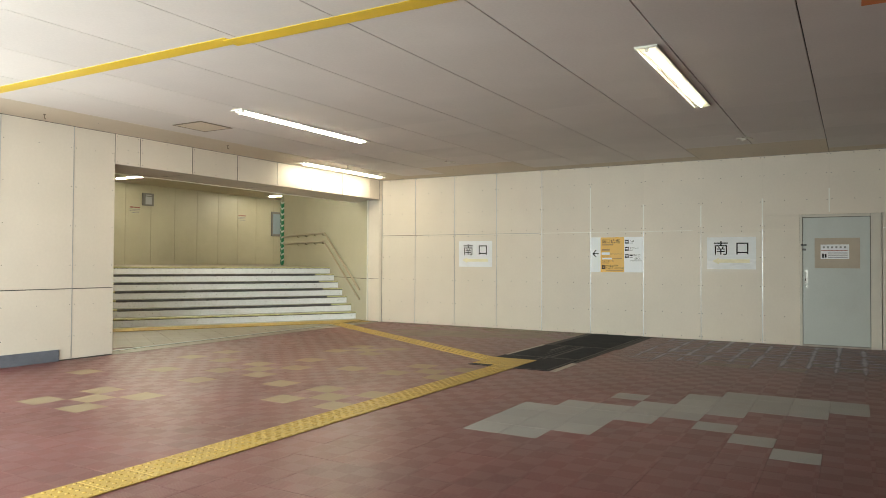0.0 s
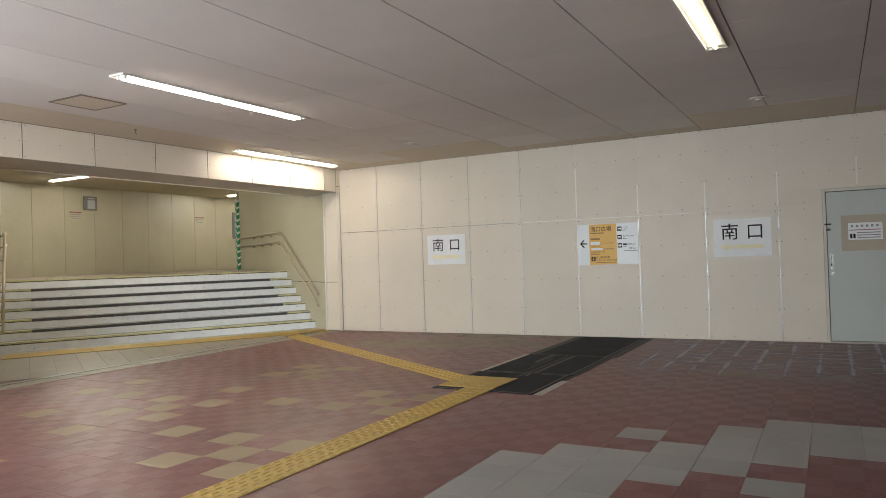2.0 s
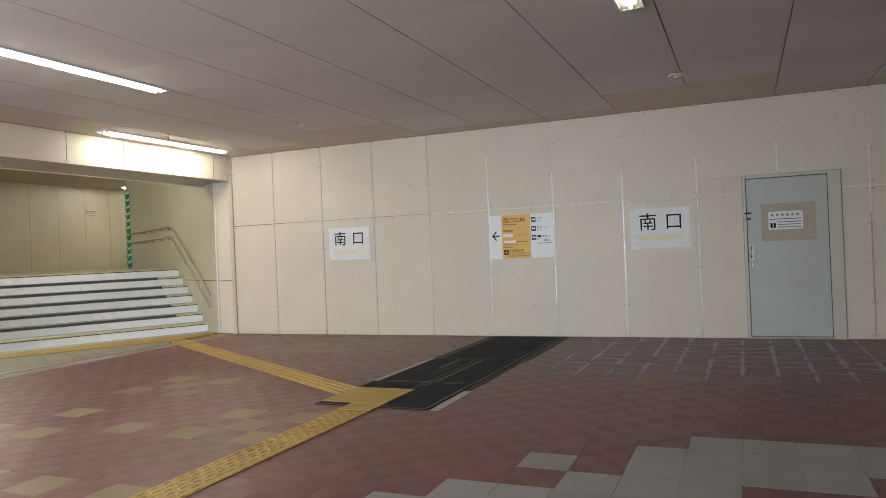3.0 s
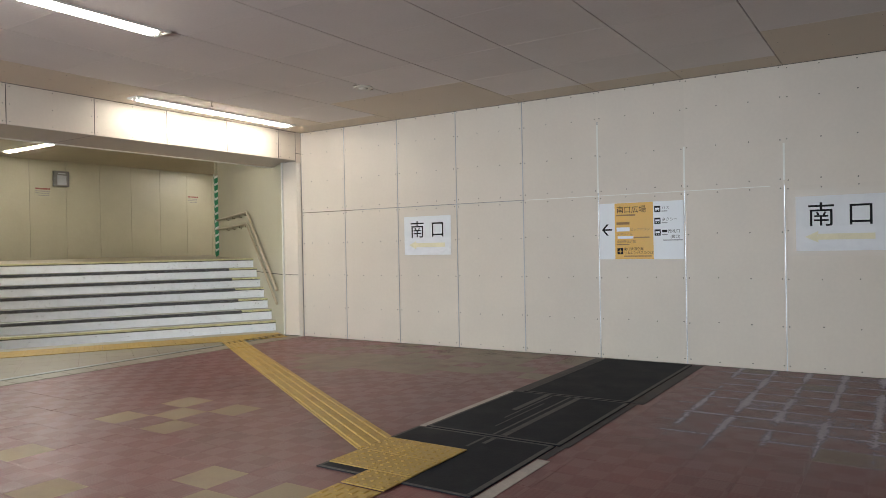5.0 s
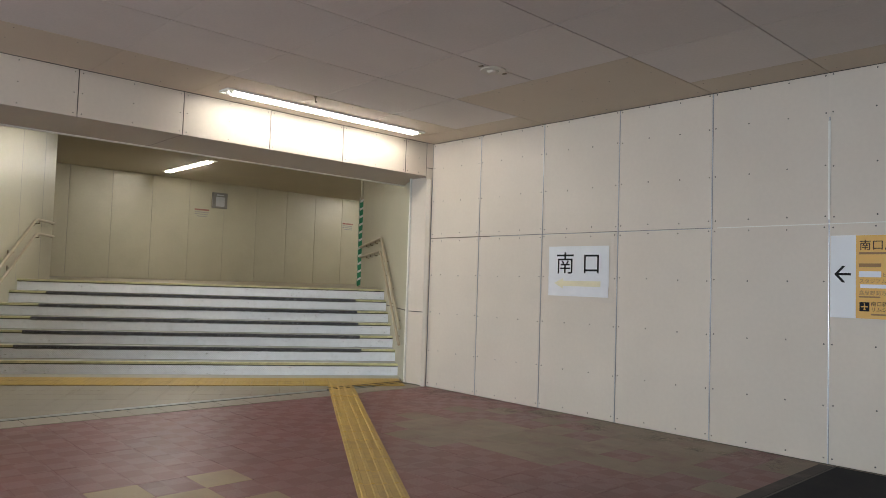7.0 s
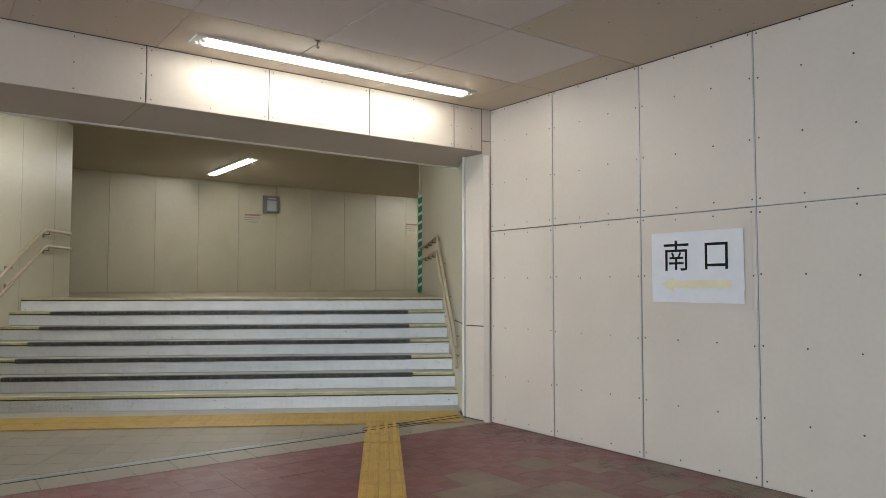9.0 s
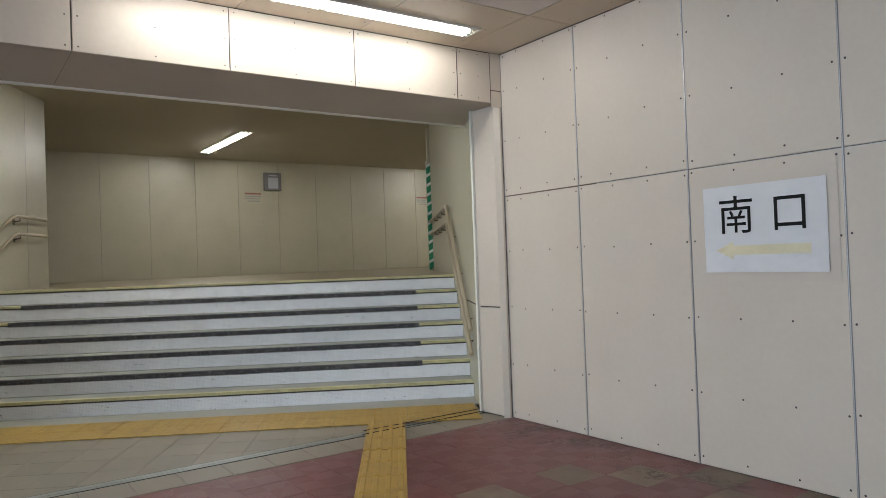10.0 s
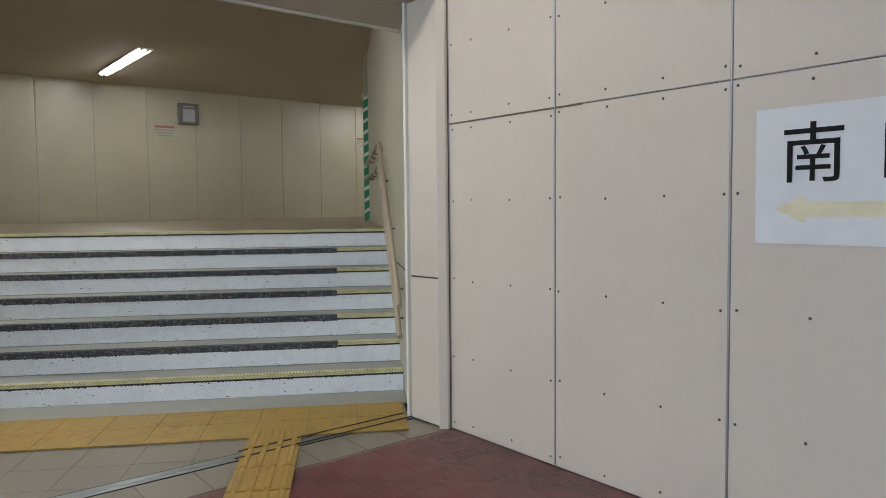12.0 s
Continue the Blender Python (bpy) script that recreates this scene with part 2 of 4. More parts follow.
# grey for the unseen east side, dark so that little light bounces back
DARK_WALL = mat("unseen_dark_wall", (0.20, 0.19, 0.18), 0.8, vary=0.12, scale=1.5, fine=50, bump=0.2)
ASPH = mat("asphalt", (0.055, 0.055, 0.058), 0.85, vary=0.2, scale=2, fine=150, bump=0.4)
TUBEM = glow("fluorescent_tube", (1.0, 0.955, 0.84), TUBE)
TUBEM_NEW = glow("new_fluorescent_tube", (1.0, 0.975, 0.90), TUBE * 1.22)
TUBEM_OLD = glow("aged_fluorescent_tube", (1.0, 0.95, 0.80), TUBE * 0.5)
TUBEM_IN = glow("landing_tube", (1.0, 0.985, 0.93), TUBE * 3.2)
# tube of the added lamp over the flight, strong to lift the risers
TUBEM_UNSEEN = glow("unseen_stair_tube", (1.0, 0.99, 0.95), TUBE * 4.3)

# ---------------------------------------------------------------- mesh helpers
def box(bm, x0, x1, y0, y1, z0, z1, mi=0, cut=0.0):
    """A box; with cut its edges are bevelled by that width."""
    r = bmesh.ops.create_cube(bm, size=1)
    vs = r["verts"]
    for v in vs:
        v.co.x = x0 if v.co.x < 0 else x1
        v.co.y = y0 if v.co.y < 0 else y1
        v.co.z = z0 if v.co.z < 0 else z1
    fs = {f for v in vs for f in v.link_faces}
    for f in fs:
        f.material_index = mi
    if cut:
        es = {e for f in fs for e in f.edges}
        got = bmesh.ops.bevel(bm, geom=list(es), offset=cut, segments=1, affect="EDGES", profile=0.5)
        for f in got["faces"]:
            f.material_index = mi
    return bm


def prism(bm, pts, z0, z1, mi=0):
    """An upright prism over a convex or concave outline given counter-clockwise."""
    lo = [bm.verts.new((x, y, z0)) for x, y in pts]
    hi = [bm.verts.new((x, y, z1)) for x, y in pts]
    k = len(pts)
    fs = [bm.faces.new(lo[::-1]), bm.faces.new(hi)]
    for a in range(k):
        fs.append(bm.faces.new((lo[a], lo[(a + 1) % k], hi[(a + 1) % k], hi[a])))
    for f in fs:
        f.material_index = mi
    return bm


def tube(bm, pts, radius, sides=12, mi=0):
    """A round bar along a bent line."""
    pts = [Vector(p) for p in pts]
    rings = []
    for a, p in enumerate(pts):
        before = (p - pts[a - 1]).normalized() if a else None
        after = (pts[a + 1] - p).normalized() if a + 1 < len(pts) else None
        d = ((before or after) + (after or before)).normalized()
        side = d.cross(Vector((0, 0, 1)))
        side = side.normalized() if side.length > 1e-4 else Vector((1, 0, 0))
        up = side.cross(d).normalized()
        rings.append([bm.verts.new(p + radius * (side * math.cos(2 * math.pi * s / sides) + up * math.sin(2 * math.pi * s / sides))) for s in range(sides)])
    for a in range(len(rings) - 1):
        for s in range(sides):
            f = bm.faces.new((rings[a][s], rings[a][(s + 1) % sides], rings[a + 1][(s + 1) % sides], rings[a + 1][s]))
            f.smooth, f.material_index = True, mi
    for r in (rings[0], rings[-1]):
        bm.faces.new(r).material_index = mi
    bmesh.ops.recalc_face_normals(bm, faces=bm.faces)
    return bm


def disc(bm, x, y, z0, z1, r0, r1, sides=24, mi=0):
    lo = [bm.verts.new((x + r0 * math.cos(2 * math.pi * s / sides), y + r0 * math.sin(2 * math.pi * s / sides), z0)) for s in range(sides)]
    hi = [bm.verts.new((x + r1 * math.cos(2 * math.pi * s / sides), y + r1 * math.sin(2 * math.pi * s / sides), z1)) for s in range(sides)]
    fs = [bm.faces.new(lo[::-1]), bm.faces.new(hi)]
    for s in range(sides):
        f = bm.faces.new((lo[s], lo[(s + 1) % sides], hi[(s + 1) % sides], hi[s]))
        f.smooth = True
        fs.append(f)
    for f in fs:
        f.material_index = mi
    return bm


def mesh_of(name, bm, *mats):
    me = bpy.data.meshes.new(name)
    bm.to_mesh(me)
    bm.free()
    for m in mats:
        me.materials.append(m)
    return me


def part(name, bm, material, parent, label="", at=None):
    """One mesh as a part of a thing."""
    mats = material if isinstance(material, tuple) else (material,)
    o = new(name, mesh_of(name, bm, *mats))
    o.parent = parent
    if at is not None:
        o.matrix_basis = at
    if label:
        tagged(o, label)
    return o


def piece(name, me, parent, m):
    """One of many alike pieces that share a mesh."""
    o = new(name, me)
    o.parent, o.matrix_basis = parent, m
    return o


def thing(name, bm, material, label, category, group="", kind="", at=None):
    mats = material if isinstance(material, tuple) else (material,)
    o = new(name, mesh_of(name, bm, *mats) if bm is not None else None)
    if at is not None:
        o.matrix_basis = at
    return tagged(o, label, category, group, kind)


def B():
    return bmesh.new()


def words(name, text, height, material, parent, x, z, y=-0.006, bold=0.0):
    """Lettering on an upright plate that faces -y: left edge x, base line z."""
    c = bpy.data.curves.new("lettering", "FONT")
    c.body, c.size, c.extrude, c.resolution_u = text, height, 0.0004, 2
    c.offset = bold
    tmp = bpy.data.objects.new("lettering", c)
    scene.collection.objects.link(tmp)
    me = bpy.data.meshes.new_from_object(tmp.evaluated_get(bpy.context.evaluated_depsgraph_get()))
    bpy.data.objects.remove(tmp)
    bpy.data.curves.remove(c)
    me.materials.clear()
    me.materials.append(material)
    o = new(name, me)
    o.parent = parent
    o.matrix_basis = pose(x, y, z, 90, 0, 0) 
    return o


# ---------------------------------------------------------------- plan, in metres
H = 2.975           # ceiling of the hall
BEAM = 2.565        # underside of the beam over the stairs
OPEN_Y = -6.25      # left side of the opening
JOINTS = [0.0, 0.828, 1.752, 2.676, 3.607, 4.540, 5.480, 6.425, 7.357, 8.290, 9.265, 10.195, 11.125, 12.0]
ROW_Z = 1.806
EAST, SOUTH = 12.0, -13.2
TURN = 59.4                                   # the stairs stand askew to the hall
STAIR = pose(-0.90, 0.295, 0, 0, 0, TURN)      # x to the right along a step, y up the flight
STEPS, RISE, RUN, WIDE = 7, 0.1615, 0.276, 5.25
TOP = STEPS * RISE
IN_H = 3.60
BACK = -10.4

# ---------------------------------------------------------------- setting
ground = thing("ground", box(B(), -300, 300, -300, 300, -0.5, -0.06), ASPH, "grey asphalt ground round the building", "ground", kind="structure")

floor = thing("floor", box(B(), -0.02, EAST + 0.2, SOUTH, 0.2, -0.059, -0.004), GROUT, "red paved hall floor with grey and beige tiles let in", "floor", kind="structure")

wall_north = thing("wall_north", box(B(), 0, EAST + 0.2, 0.016, 0.25, -0.01, H + 0.1), GAP, "cream wall of screwed boards with metal joint strips", "wall", kind="structure")
wall_west = thing("wall_west", None, None, "cream boarded wall with a wide opening to the stairs", "wall", kind="structure")
part("pier", box(B(), -0.34, -0.016, -9.0, OPEN_Y, -0.01, H + 0.1), GAP, wall_west)
part("lintel", box(B(), -0.88, -0.016, OPEN_Y - 0.4, 0.3, BEAM + 0.014, IN_H + 0.1), GAP, wall_west)
part("far_lintel", box(B(), -0.34, 0.0, SOUTH, -9.0, 2.75, H + 0.1), WALL, wall_west)
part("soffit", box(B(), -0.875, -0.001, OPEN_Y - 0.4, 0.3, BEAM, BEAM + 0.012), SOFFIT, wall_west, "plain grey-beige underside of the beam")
# made-up east wall out of view, dark to dim the hall's right side
wall_east = thing("wall_east", box(B(), EAST, EAST + 0.2, SOUTH, 0.016, -0.01, H + 0.1), DARK_WALL, "unseen grey wall, kept dark to cut bounced light", "wall", kind="structure")
wall_south = thing("wall_south", None, None, "cream wall beside the open side of the hall", "wall", kind="structure")
part("lintel", box(B(), 0, EAST, SOUTH - 0.2, SOUTH, 2.75, H + 0.1), WALL, wall_south)
# unseen pier added on the east, narrows the daylight and bounces little
part("pier", box(B(), EAST - 2.4, EAST, SOUTH - 0.2, SOUTH, -0.01, 2.75), DARK_WALL, wall_south)
part("pier", box(B(), -0.34, 0.2, SOUTH - 0.2, SOUTH, -0.01, 2.75), WALL, wall_south)


def board(w, h, t=0.014, c=0.0025):
    """One wall board that faces -y, its lower left corner at the origin, with its front edges eased."""
    bm = B()
    b = [bm.verts.new(p) for p in ((0, t, 0), (w, t, 0), (w, t, h), (0, t, h))]
    m = [bm.verts.new(p) for p in ((0, c, 0), (w, c, 0), (w, c, h), (0, c, h))]
    f = [bm.verts.new(p) for p in ((c, 0, c), (w - c, 0, c), (w - c, 0, h - c), (c, 0, h - c))]
    bm.faces.new(f)
    for a in range(4):
        k = (a + 1) % 4
        bm.faces.new((m[a], m[k], f[k], f[a]))
        bm.faces.new((b[a], b[k], m[k], m[a]))
    return bm


def add_screw(bm, x, y, z, nx, ny, r=0.0065):
    """A domed screw head on a wall whose face looks along (nx, ny)."""
    d = Vector((nx, ny, 0))
    s = Vector((-ny, nx, 0))
    rim = [bm.verts.new(Vector((x, y, z)) + r * (s * math.cos(a * math.pi / 4) + Vector((0, 0, 1)) * math.sin(a * math.pi / 4))) for a in range(8)]
    top = bm.verts.new(Vector((x, y, z)) + d * 0.0035)
    for a in range(8):
        bm.faces.new((rim[a], rim[(a + 1) % 8], top)).smooth = True


def facing(x, y, z, rz):
    return pose(x, y, z, 0, 0, rz)


DOOR = (7.93, 8.87, 1.975)
GAPW = 0.009
screws = B()
rnd = random.Random(4)
for a in range(len(JOINTS) - 1):
    x0, x1 = JOINTS[a] + GAPW / 2, JOINTS[a + 1] - GAPW / 2
    for z0, z1 in ((0.003, ROW_Z - 0.004), (ROW_Z + 0.004, H - 0.004)):
        spans = [(x0, x1, z0, z1)]
        if x1 > DOOR[0] - 0.06 and x0 < DOOR[1] + 0.06:      # cut round the door
            l, r, t = DOOR[0] - 0.045, DOOR[1] + 0.10, DOOR[2] + 0.05
            spans = []
            if z1 > t:
                spans.append((x0, x1, max(z0, t), z1))
            if x0 < l:
                spans.append((x0, min(x1, l), z0, min(z1, t)))
            if x1 > r:
                spans.append((max(x0, r), x1, z0, min(z1, t)))
        for p0, p1, q0, q1 in spans:
            if p1 - p0 > 0.03 and q1 - q0 > 0.03:
                part("wall_board", board(p1 - p0, q1 - q0), WALL, wall_north, at=facing(p0, rnd.uniform(-0.0008, 0.0008), q0, 0))
    w = JOINTS[a + 1] - JOINTS[a]
    cols = [JOINTS[a] + 0.03, JOINTS[a] + w * 0.34, JOINTS[a] + w * 0.67, JOINTS[a + 1] - 0.03] if a else [0.035, 0.2, 0.51, JOINTS[1] - 0.03]
    for cx in cols:
        for cz in (0.05, 0.44, 0.90, 1.36, 1.775, 1.862, 2.25, 2.66, 2.95):
            if not (DOOR[0] - 0.06 < cx < DOOR[1] + 0.12 and cz < 2.06):
                add_screw(screws, cx + rnd.uniform(-0.006, 0.006), -0.0015, cz + rnd.uniform(-0.008, 0.008), 0, -1)
# height at which the metal strip gives way to filler, and the stretch whose metal gleam is painted white, by joint
FILLED = {5: (2.63, (1.84, 2.60)), 6: (1.82, (1.84, 2.27)), 7: (1.82, (1.86, 2.22)), 8: (1.82, (1.86, 2.30)), 9: (1.0, (2.06, 2.42)), 10: (1.82, (1.5, 2.3)), 11: (1.82, None), 12: (1.82, None)}
for a, x in enumerate(JOINTS[1:-1], 1):
    z0 = 0.003 if not DOOR[0] - 0.06 < x < DOOR[1] + 0.12 else DOOR[2] + 0.05
    z1, bright = FILLED.get(a, (H - 0.006, None))
    if z1 > z0:
        part("joint_strip", box(B(), x - 0.0055, x + 0.0055, -0.002, 0.014, z0, z1, cut=0.0015), JOINT, wall_north, "metal joint strip")
        part("joint_bead", box(B(), x - 0.0018, x + 0.0022, -0.0034, -0.0021, z0, z1 - 0.004), BRIGHT, wall_north, "bright bead of the joint strip")
    if z1 < H - 0.1:
        part("filled_joint", box(B(), x - 0.0072, x + 0.0072, -0.0008, 0.014, max(z0, z1), H - 0.006), WALL, wall_north)
    if bright:
        part("joint_strip", box(B(), x - 0.009, x + 0.009, -0.0046, -0.0036, max(z0, bright[0]), bright[1], cut=0.0004), LAMPW, wall_north, "metal joint strip, its gleam put in as white")
part("filled_joint", box(B(), 3.62, DOOR[0] - 0.05, -0.0012, 0.014, ROW_Z - 0.0068, ROW_Z + 0.0068), WALL, wall_north)
# level strips too: white enamel for the shine of the metal
part("joint_strip", box(B(), 3.66, 6.3, -0.0036, -0.0024, ROW_Z - 0.003, ROW_Z + 0.004, cut=0.0004), LAMPW, wall_north, "metal joint strip, its gleam put in as white")
part("filled_joint", box(B(), DOOR[1] + 0.105, 12.0, -0.0012, 0.014, ROW_Z - 0.0068, ROW_Z + 0.0068), WALL, wall_north)
part("joint_strip", box(B(), DOOR[1] + 0.11, 10.6, -0.0036, -0.0024, ROW_Z - 0.005, ROW_Z + 0.005, cut=0.0004), LAMPW, wall_north, "metal joint strip, its gleam put in as white")
part("joint_strip", box(B(), 1.0, 3.6, 0.002, 0.014, ROW_Z - 0.004, ROW_Z), ALU, wall_north, "metal joint strip")
part("open_joint", box(B(), 0.013, 1.0, -0.0028, 0.014, ROW_Z - 0.005, ROW_Z + 0.004), mat("brown_joint", (0.16, 0.125, 0.09), 0.7), wall_north, "brown open joint")
part("corner_strip", box(B(), 0.0, 0.006, -0.003, 0.014, 0.0, H - 0.004), JOINT, wall_north, "metal corner strip")

# boards of the west wall: beam, pier beside the opening, and the reveal on the right
BY = [-0.03, -0.44, -1.345, -2.245, -3.15, -4.06, -4.96, -5.86, OPEN_Y, -6.83, -7.73, -8.63, -9.0]
EASTWARD = 90
for a in range(len(BY) - 1):
    y1, y0 = BY[a] - 0.003, BY[a + 1] + 0.003
    low = BEAM if y0 > OPEN_Y - 0.001 else 0.012
    rows = [(low, H - 0.004)] if low > 1 else [(0.012, 0.895), (0.905, H - 0.004)]
    for z0, z1 in rows:
        part("wall_board", board(y1 - y0, z1 - z0), WALL, wall_west, at=facing(0.0, y0, z0, EASTWARD))
    for cy in (y0 + 0.03, (y0 + y1) / 2, y1 - 0.03):
        for cz in ((BEAM + 0.03, (BEAM + H) / 2, H - 0.03) if low > 1 else (0.3, 0.7, 1.2, 1.7, 2.2, 2.7)):
            add_screw(screws, 0.0015, cy, cz, 1, 0, 0.005)
    if y0 < OPEN_Y - 0.1:
        part("joint_strip", box(B(), -0.012, 0.003, y0 - 0.006, y0, 0.905 if a % 2 else 0.012, H - 0.01), ALU, wall_west)
    else:
        part("joint_strip", box(B(), -0.012, 0.0008, y0 - 0.0046, y0 - 0.0014, BEAM + 0.002, H - 0.01), SCREW, wall_west)
part("beam_end_board", board(0.03, H - BEAM - 0.01), WALL, wall_west, at=facing(0.001, -0.031, BEAM, EASTWARD))
part("jamb_board", board(0.270, 0.883), WALL, wall_west, at=facing(-0.312, -0.065, 0.012, 2.0))
part("jamb_board", board(0.270, BEAM - 0.91), WALL, wall_west, at=facing(-0.312, -0.065, 0.905, 2.0))
part("jamb_core", prism(B(), [(-0.34, -0.05), (-0.045, -0.0385), (-0.001, -0.006), (-0.001, 0.25), (-0.34, 0.25)], 0, BEAM + 0.014), GAP, wall_west)
# white enamel paints the gleam of this metal guide
part("shutter_guide", box(B(), -0.338, -0.315, -0.084, 0.03, 0.0, BEAM, cut=0.003), LAMPW, wall_west, "metal shutter guide, its gleam put in as white")
for y in (BY[4], BY[6]):
    part("soffit_joint", box(B(), -0.865, -0.012, y - 0.0008, y + 0.0008, BEAM - 0.0014, BEAM + 0.002), GAP, wall_west)
part("corner_block", box(B(), 0.0016, 0.0065, -0.110, -0.006, 2.672, H - 0.003, cut=0.001), WALL, wall_west, "small cover board at the beam's end")
part("corner_block", box(B(), 0.0016, 0.0055, -0.110, -0.006, BEAM - 0.03, 2.664, cut=0.001), WALL, wall_west)
part("joint", box(B(), 0.0012, 0.004, -0.110, -0.004, 2.664, 2.672), GAP, wall_west)
part("joint", box(B(), 0.0012, 0.005, -0.1135, -0.1105, BEAM, H - 0.003), GAP, wall_west)
part("corner_trim", prism(B(), [(-0.040, -0.060), (-0.034, -0.064), (0.004, -0.030), (0.004, -0.012), (-0.040, -0.03)], 0.0, BEAM), WALL, wall_west, "narrow cream trim with rounded foot")
part("jamb_board", board(0.33, BEAM - 0.02), WALL, wall_west, at=facing(-0.002, OPEN_Y + 0.002, 0.012, 180))
part("shutter_guide", box(B(), -0.352, -0.33, OPEN_Y - 0.02, OPEN_Y + 0.04, 0.0, BEAM, cut=0.003), ALU, wall_west, "metal shutter guide")
# the lip's metallic shine is put into a white colour
part("shutter_slot", box(B(), -0.905, -0.872, OPEN_Y - 0.4, 0.3, BEAM - 0.014, BEAM + 0.03, cut=0.003), LAMPW, wall_west, "metal lip of the shutter slot, its gleam put in as white")
part("plinth", box(B(), 0.001, 0.022, -9.0, -7.00, -0.004, 0.145, cut=0.003), PLINTH, wall_west, "dark blue-grey stone plinth")
screw_ob = part("screw_heads", screws, SCREW, wall_north, "small dull screw heads")
tagged(screw_ob, kind="stuff")

# hall ceiling: boards with open joints, plain edging in a lamp-warmed tone along the two walls
ceil = B()
box(ceil, -0.34, EAST + 0.2, SOUTH - 0.2, 0.25, H + 0.012, H + 0.2, mi=2)
cx = JOINTS[1:]
cy = [-0.42, -1.31, -2.20, -3.09, -3.98, -4.87, SOUTH]


def ceiling_board(x0, x1, y0, y1, mi):
    z, c = H, 0.0025
    d = 0.0003 if y1 < -3.0 else c
    f = [ceil.verts.new(p) for p in ((x0 + c, y0 + d, z), (x0 + c, y1 - d, z), (x1 - c, y1 - d, z), (x1 - c, y0 + d, z))]
    g = [ceil.verts.new(p) for p in ((x0, y0, z + 0.011), (x0, y1, z + 0.011), (x1, y1, z + 0.011), (x1, y0, z + 0.011))]
    ceil.faces.new(f).material_index = mi
    for a in range(4):
        k = (a + 1) % 4
        ceil.faces.new((f[a], g[a], g[k], f[k])).material_index = mi


WIDE_BAYS = (1, 2, 6, 7)      # bays whose edging is a whole board deep
ceil_screws = B()


def add_ceiling_screw(x, y, r=0.005):
    ring = [ceil_screws.verts.new((x + r * math.cos(k * math.pi / 3), y + r * math.sin(k * math.pi / 3), H - 0.0004)) for k in range(6)]
    top = ceil_screws.verts.new((x, y, H - 0.0022))
    for k in range(6):
        ceil_screws.faces.new((ring[k], top, ring[(k + 1) % 6]))


for a in range(len(cx) - 1):
    for b in range(len(cy) - 1):
        if b == 0 and a in WIDE_BAYS:
            continue
        g, gy = (0.0042, 0.0024) if a < 4 and b < 2 else (0.0032, 0.0012)
        ceiling_board(cx[a] + g, cx[a + 1] - g, max(SOUTH, cy[b + 1]) + gy, cy[b] - gy, 0)
    wide = a in WIDE_BAYS
    if not wide:
        ceiling_board(cx[a] + 0.002, cx[a + 1] - 0.002, cy[0] + 0.0012, -0.001, 1)
    elif a - 1 not in WIDE_BAYS:
        ceiling_board(cx[a] + 0.002, cx[a + 2] - 0.002, cy[1] + 0.0012, -0.001, 1)
    for x in (cx[a] + 0.08, (cx[a] + cx[a + 1]) / 2, cx[a + 1] - 0.08):
        for y in ((-0.12, -0.5, -0.88, -1.22) if wide else (-0.10, -0.34)):
            add_ceiling_screw(x, y)
ey = [-0.42 - 0.89 * k for k in range(16)]
for b in range(len(ey) - 1):
    ceiling_board(0.002, cx[0] - 0.002, max(SOUTH, ey[b + 1]) + 0.001, ey[b] - 0.001, 1)
ceiling_board(0.002, cx[0] - 0.001, cy[0] + 0.001, -0.001, 1)
for b in range(16):
    for x in (0.16, 0.45, 0.74):
        add_ceiling_screw(x, -0.5 - 0.42 * b)
ceiling_ob = thing("ceiling", ceil, (CEIL, CEIL_EDGE, GAP), "grey ceiling boards with plain edging, lamp warmth in its beige", "ceiling", kind="structure")
tagged(part("screw_heads", ceil_screws, SCREW, ceiling_ob, "small dark screw heads"), kind="stuff")

# stair space: floor before the flight, walls, upper passage
lobby = thing("floor_stair_lobby", None, None, "cream stone tiles before the stairs", "floor", kind="structure")
part("bed", prism(B(), [(-0.02, -6.3), (-0.02, 0.0), (-0.6, 0.02), (-0.9, 0.33), (-3.7, -4.2), (-0.35, -6.3)], -0.059, -0.004), GROUT, lobby)
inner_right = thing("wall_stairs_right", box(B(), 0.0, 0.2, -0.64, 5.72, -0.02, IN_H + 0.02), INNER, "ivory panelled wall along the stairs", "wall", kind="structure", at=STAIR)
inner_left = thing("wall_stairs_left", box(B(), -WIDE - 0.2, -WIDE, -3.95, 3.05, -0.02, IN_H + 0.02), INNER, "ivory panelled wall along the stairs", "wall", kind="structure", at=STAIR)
y = -3.05
while y < 2.95:
    part("joint_strip", box(B(), -WIDE - 0.0005, -WIDE + 0.0015, y - 0.002, y + 0.002, 0.0, IN_H), JOINT, inner_left)
    y += 0.93
part("dado_line", box(B(), -0.0035, 0.0005, -0.6, 1.5, 0.893, 0.905), GAP, inner_right)
passage_floor = thing("floor_upper_passage", prism(B(), [(-0.88 - 5.2, 5.0), (-6.0, 12), (BACK - 0.2, 12), (BACK - 0.2, -12), (-6.2, -12), (-6.2, -2.9), (-4.98, -3.3), (-2.36, 1.16), (-5.95, 3.34)][::1], TOP - 0.3, TOP - 0.001), LAND, "brown floor of the upper passage", "floor", kind="structure")
wall_back = thing("wall_passage", box(B(), BACK - 0.2, BACK - 0.012, -12, 12, TOP - 0.3, IN_H + 0.1), JOINT, "ivory metal panels on the far side of the passage", "wall", kind="structure")
y = -11.25
while y < 11:
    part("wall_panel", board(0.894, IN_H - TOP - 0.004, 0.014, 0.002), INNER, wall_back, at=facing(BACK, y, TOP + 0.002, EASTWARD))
    y += 0.9
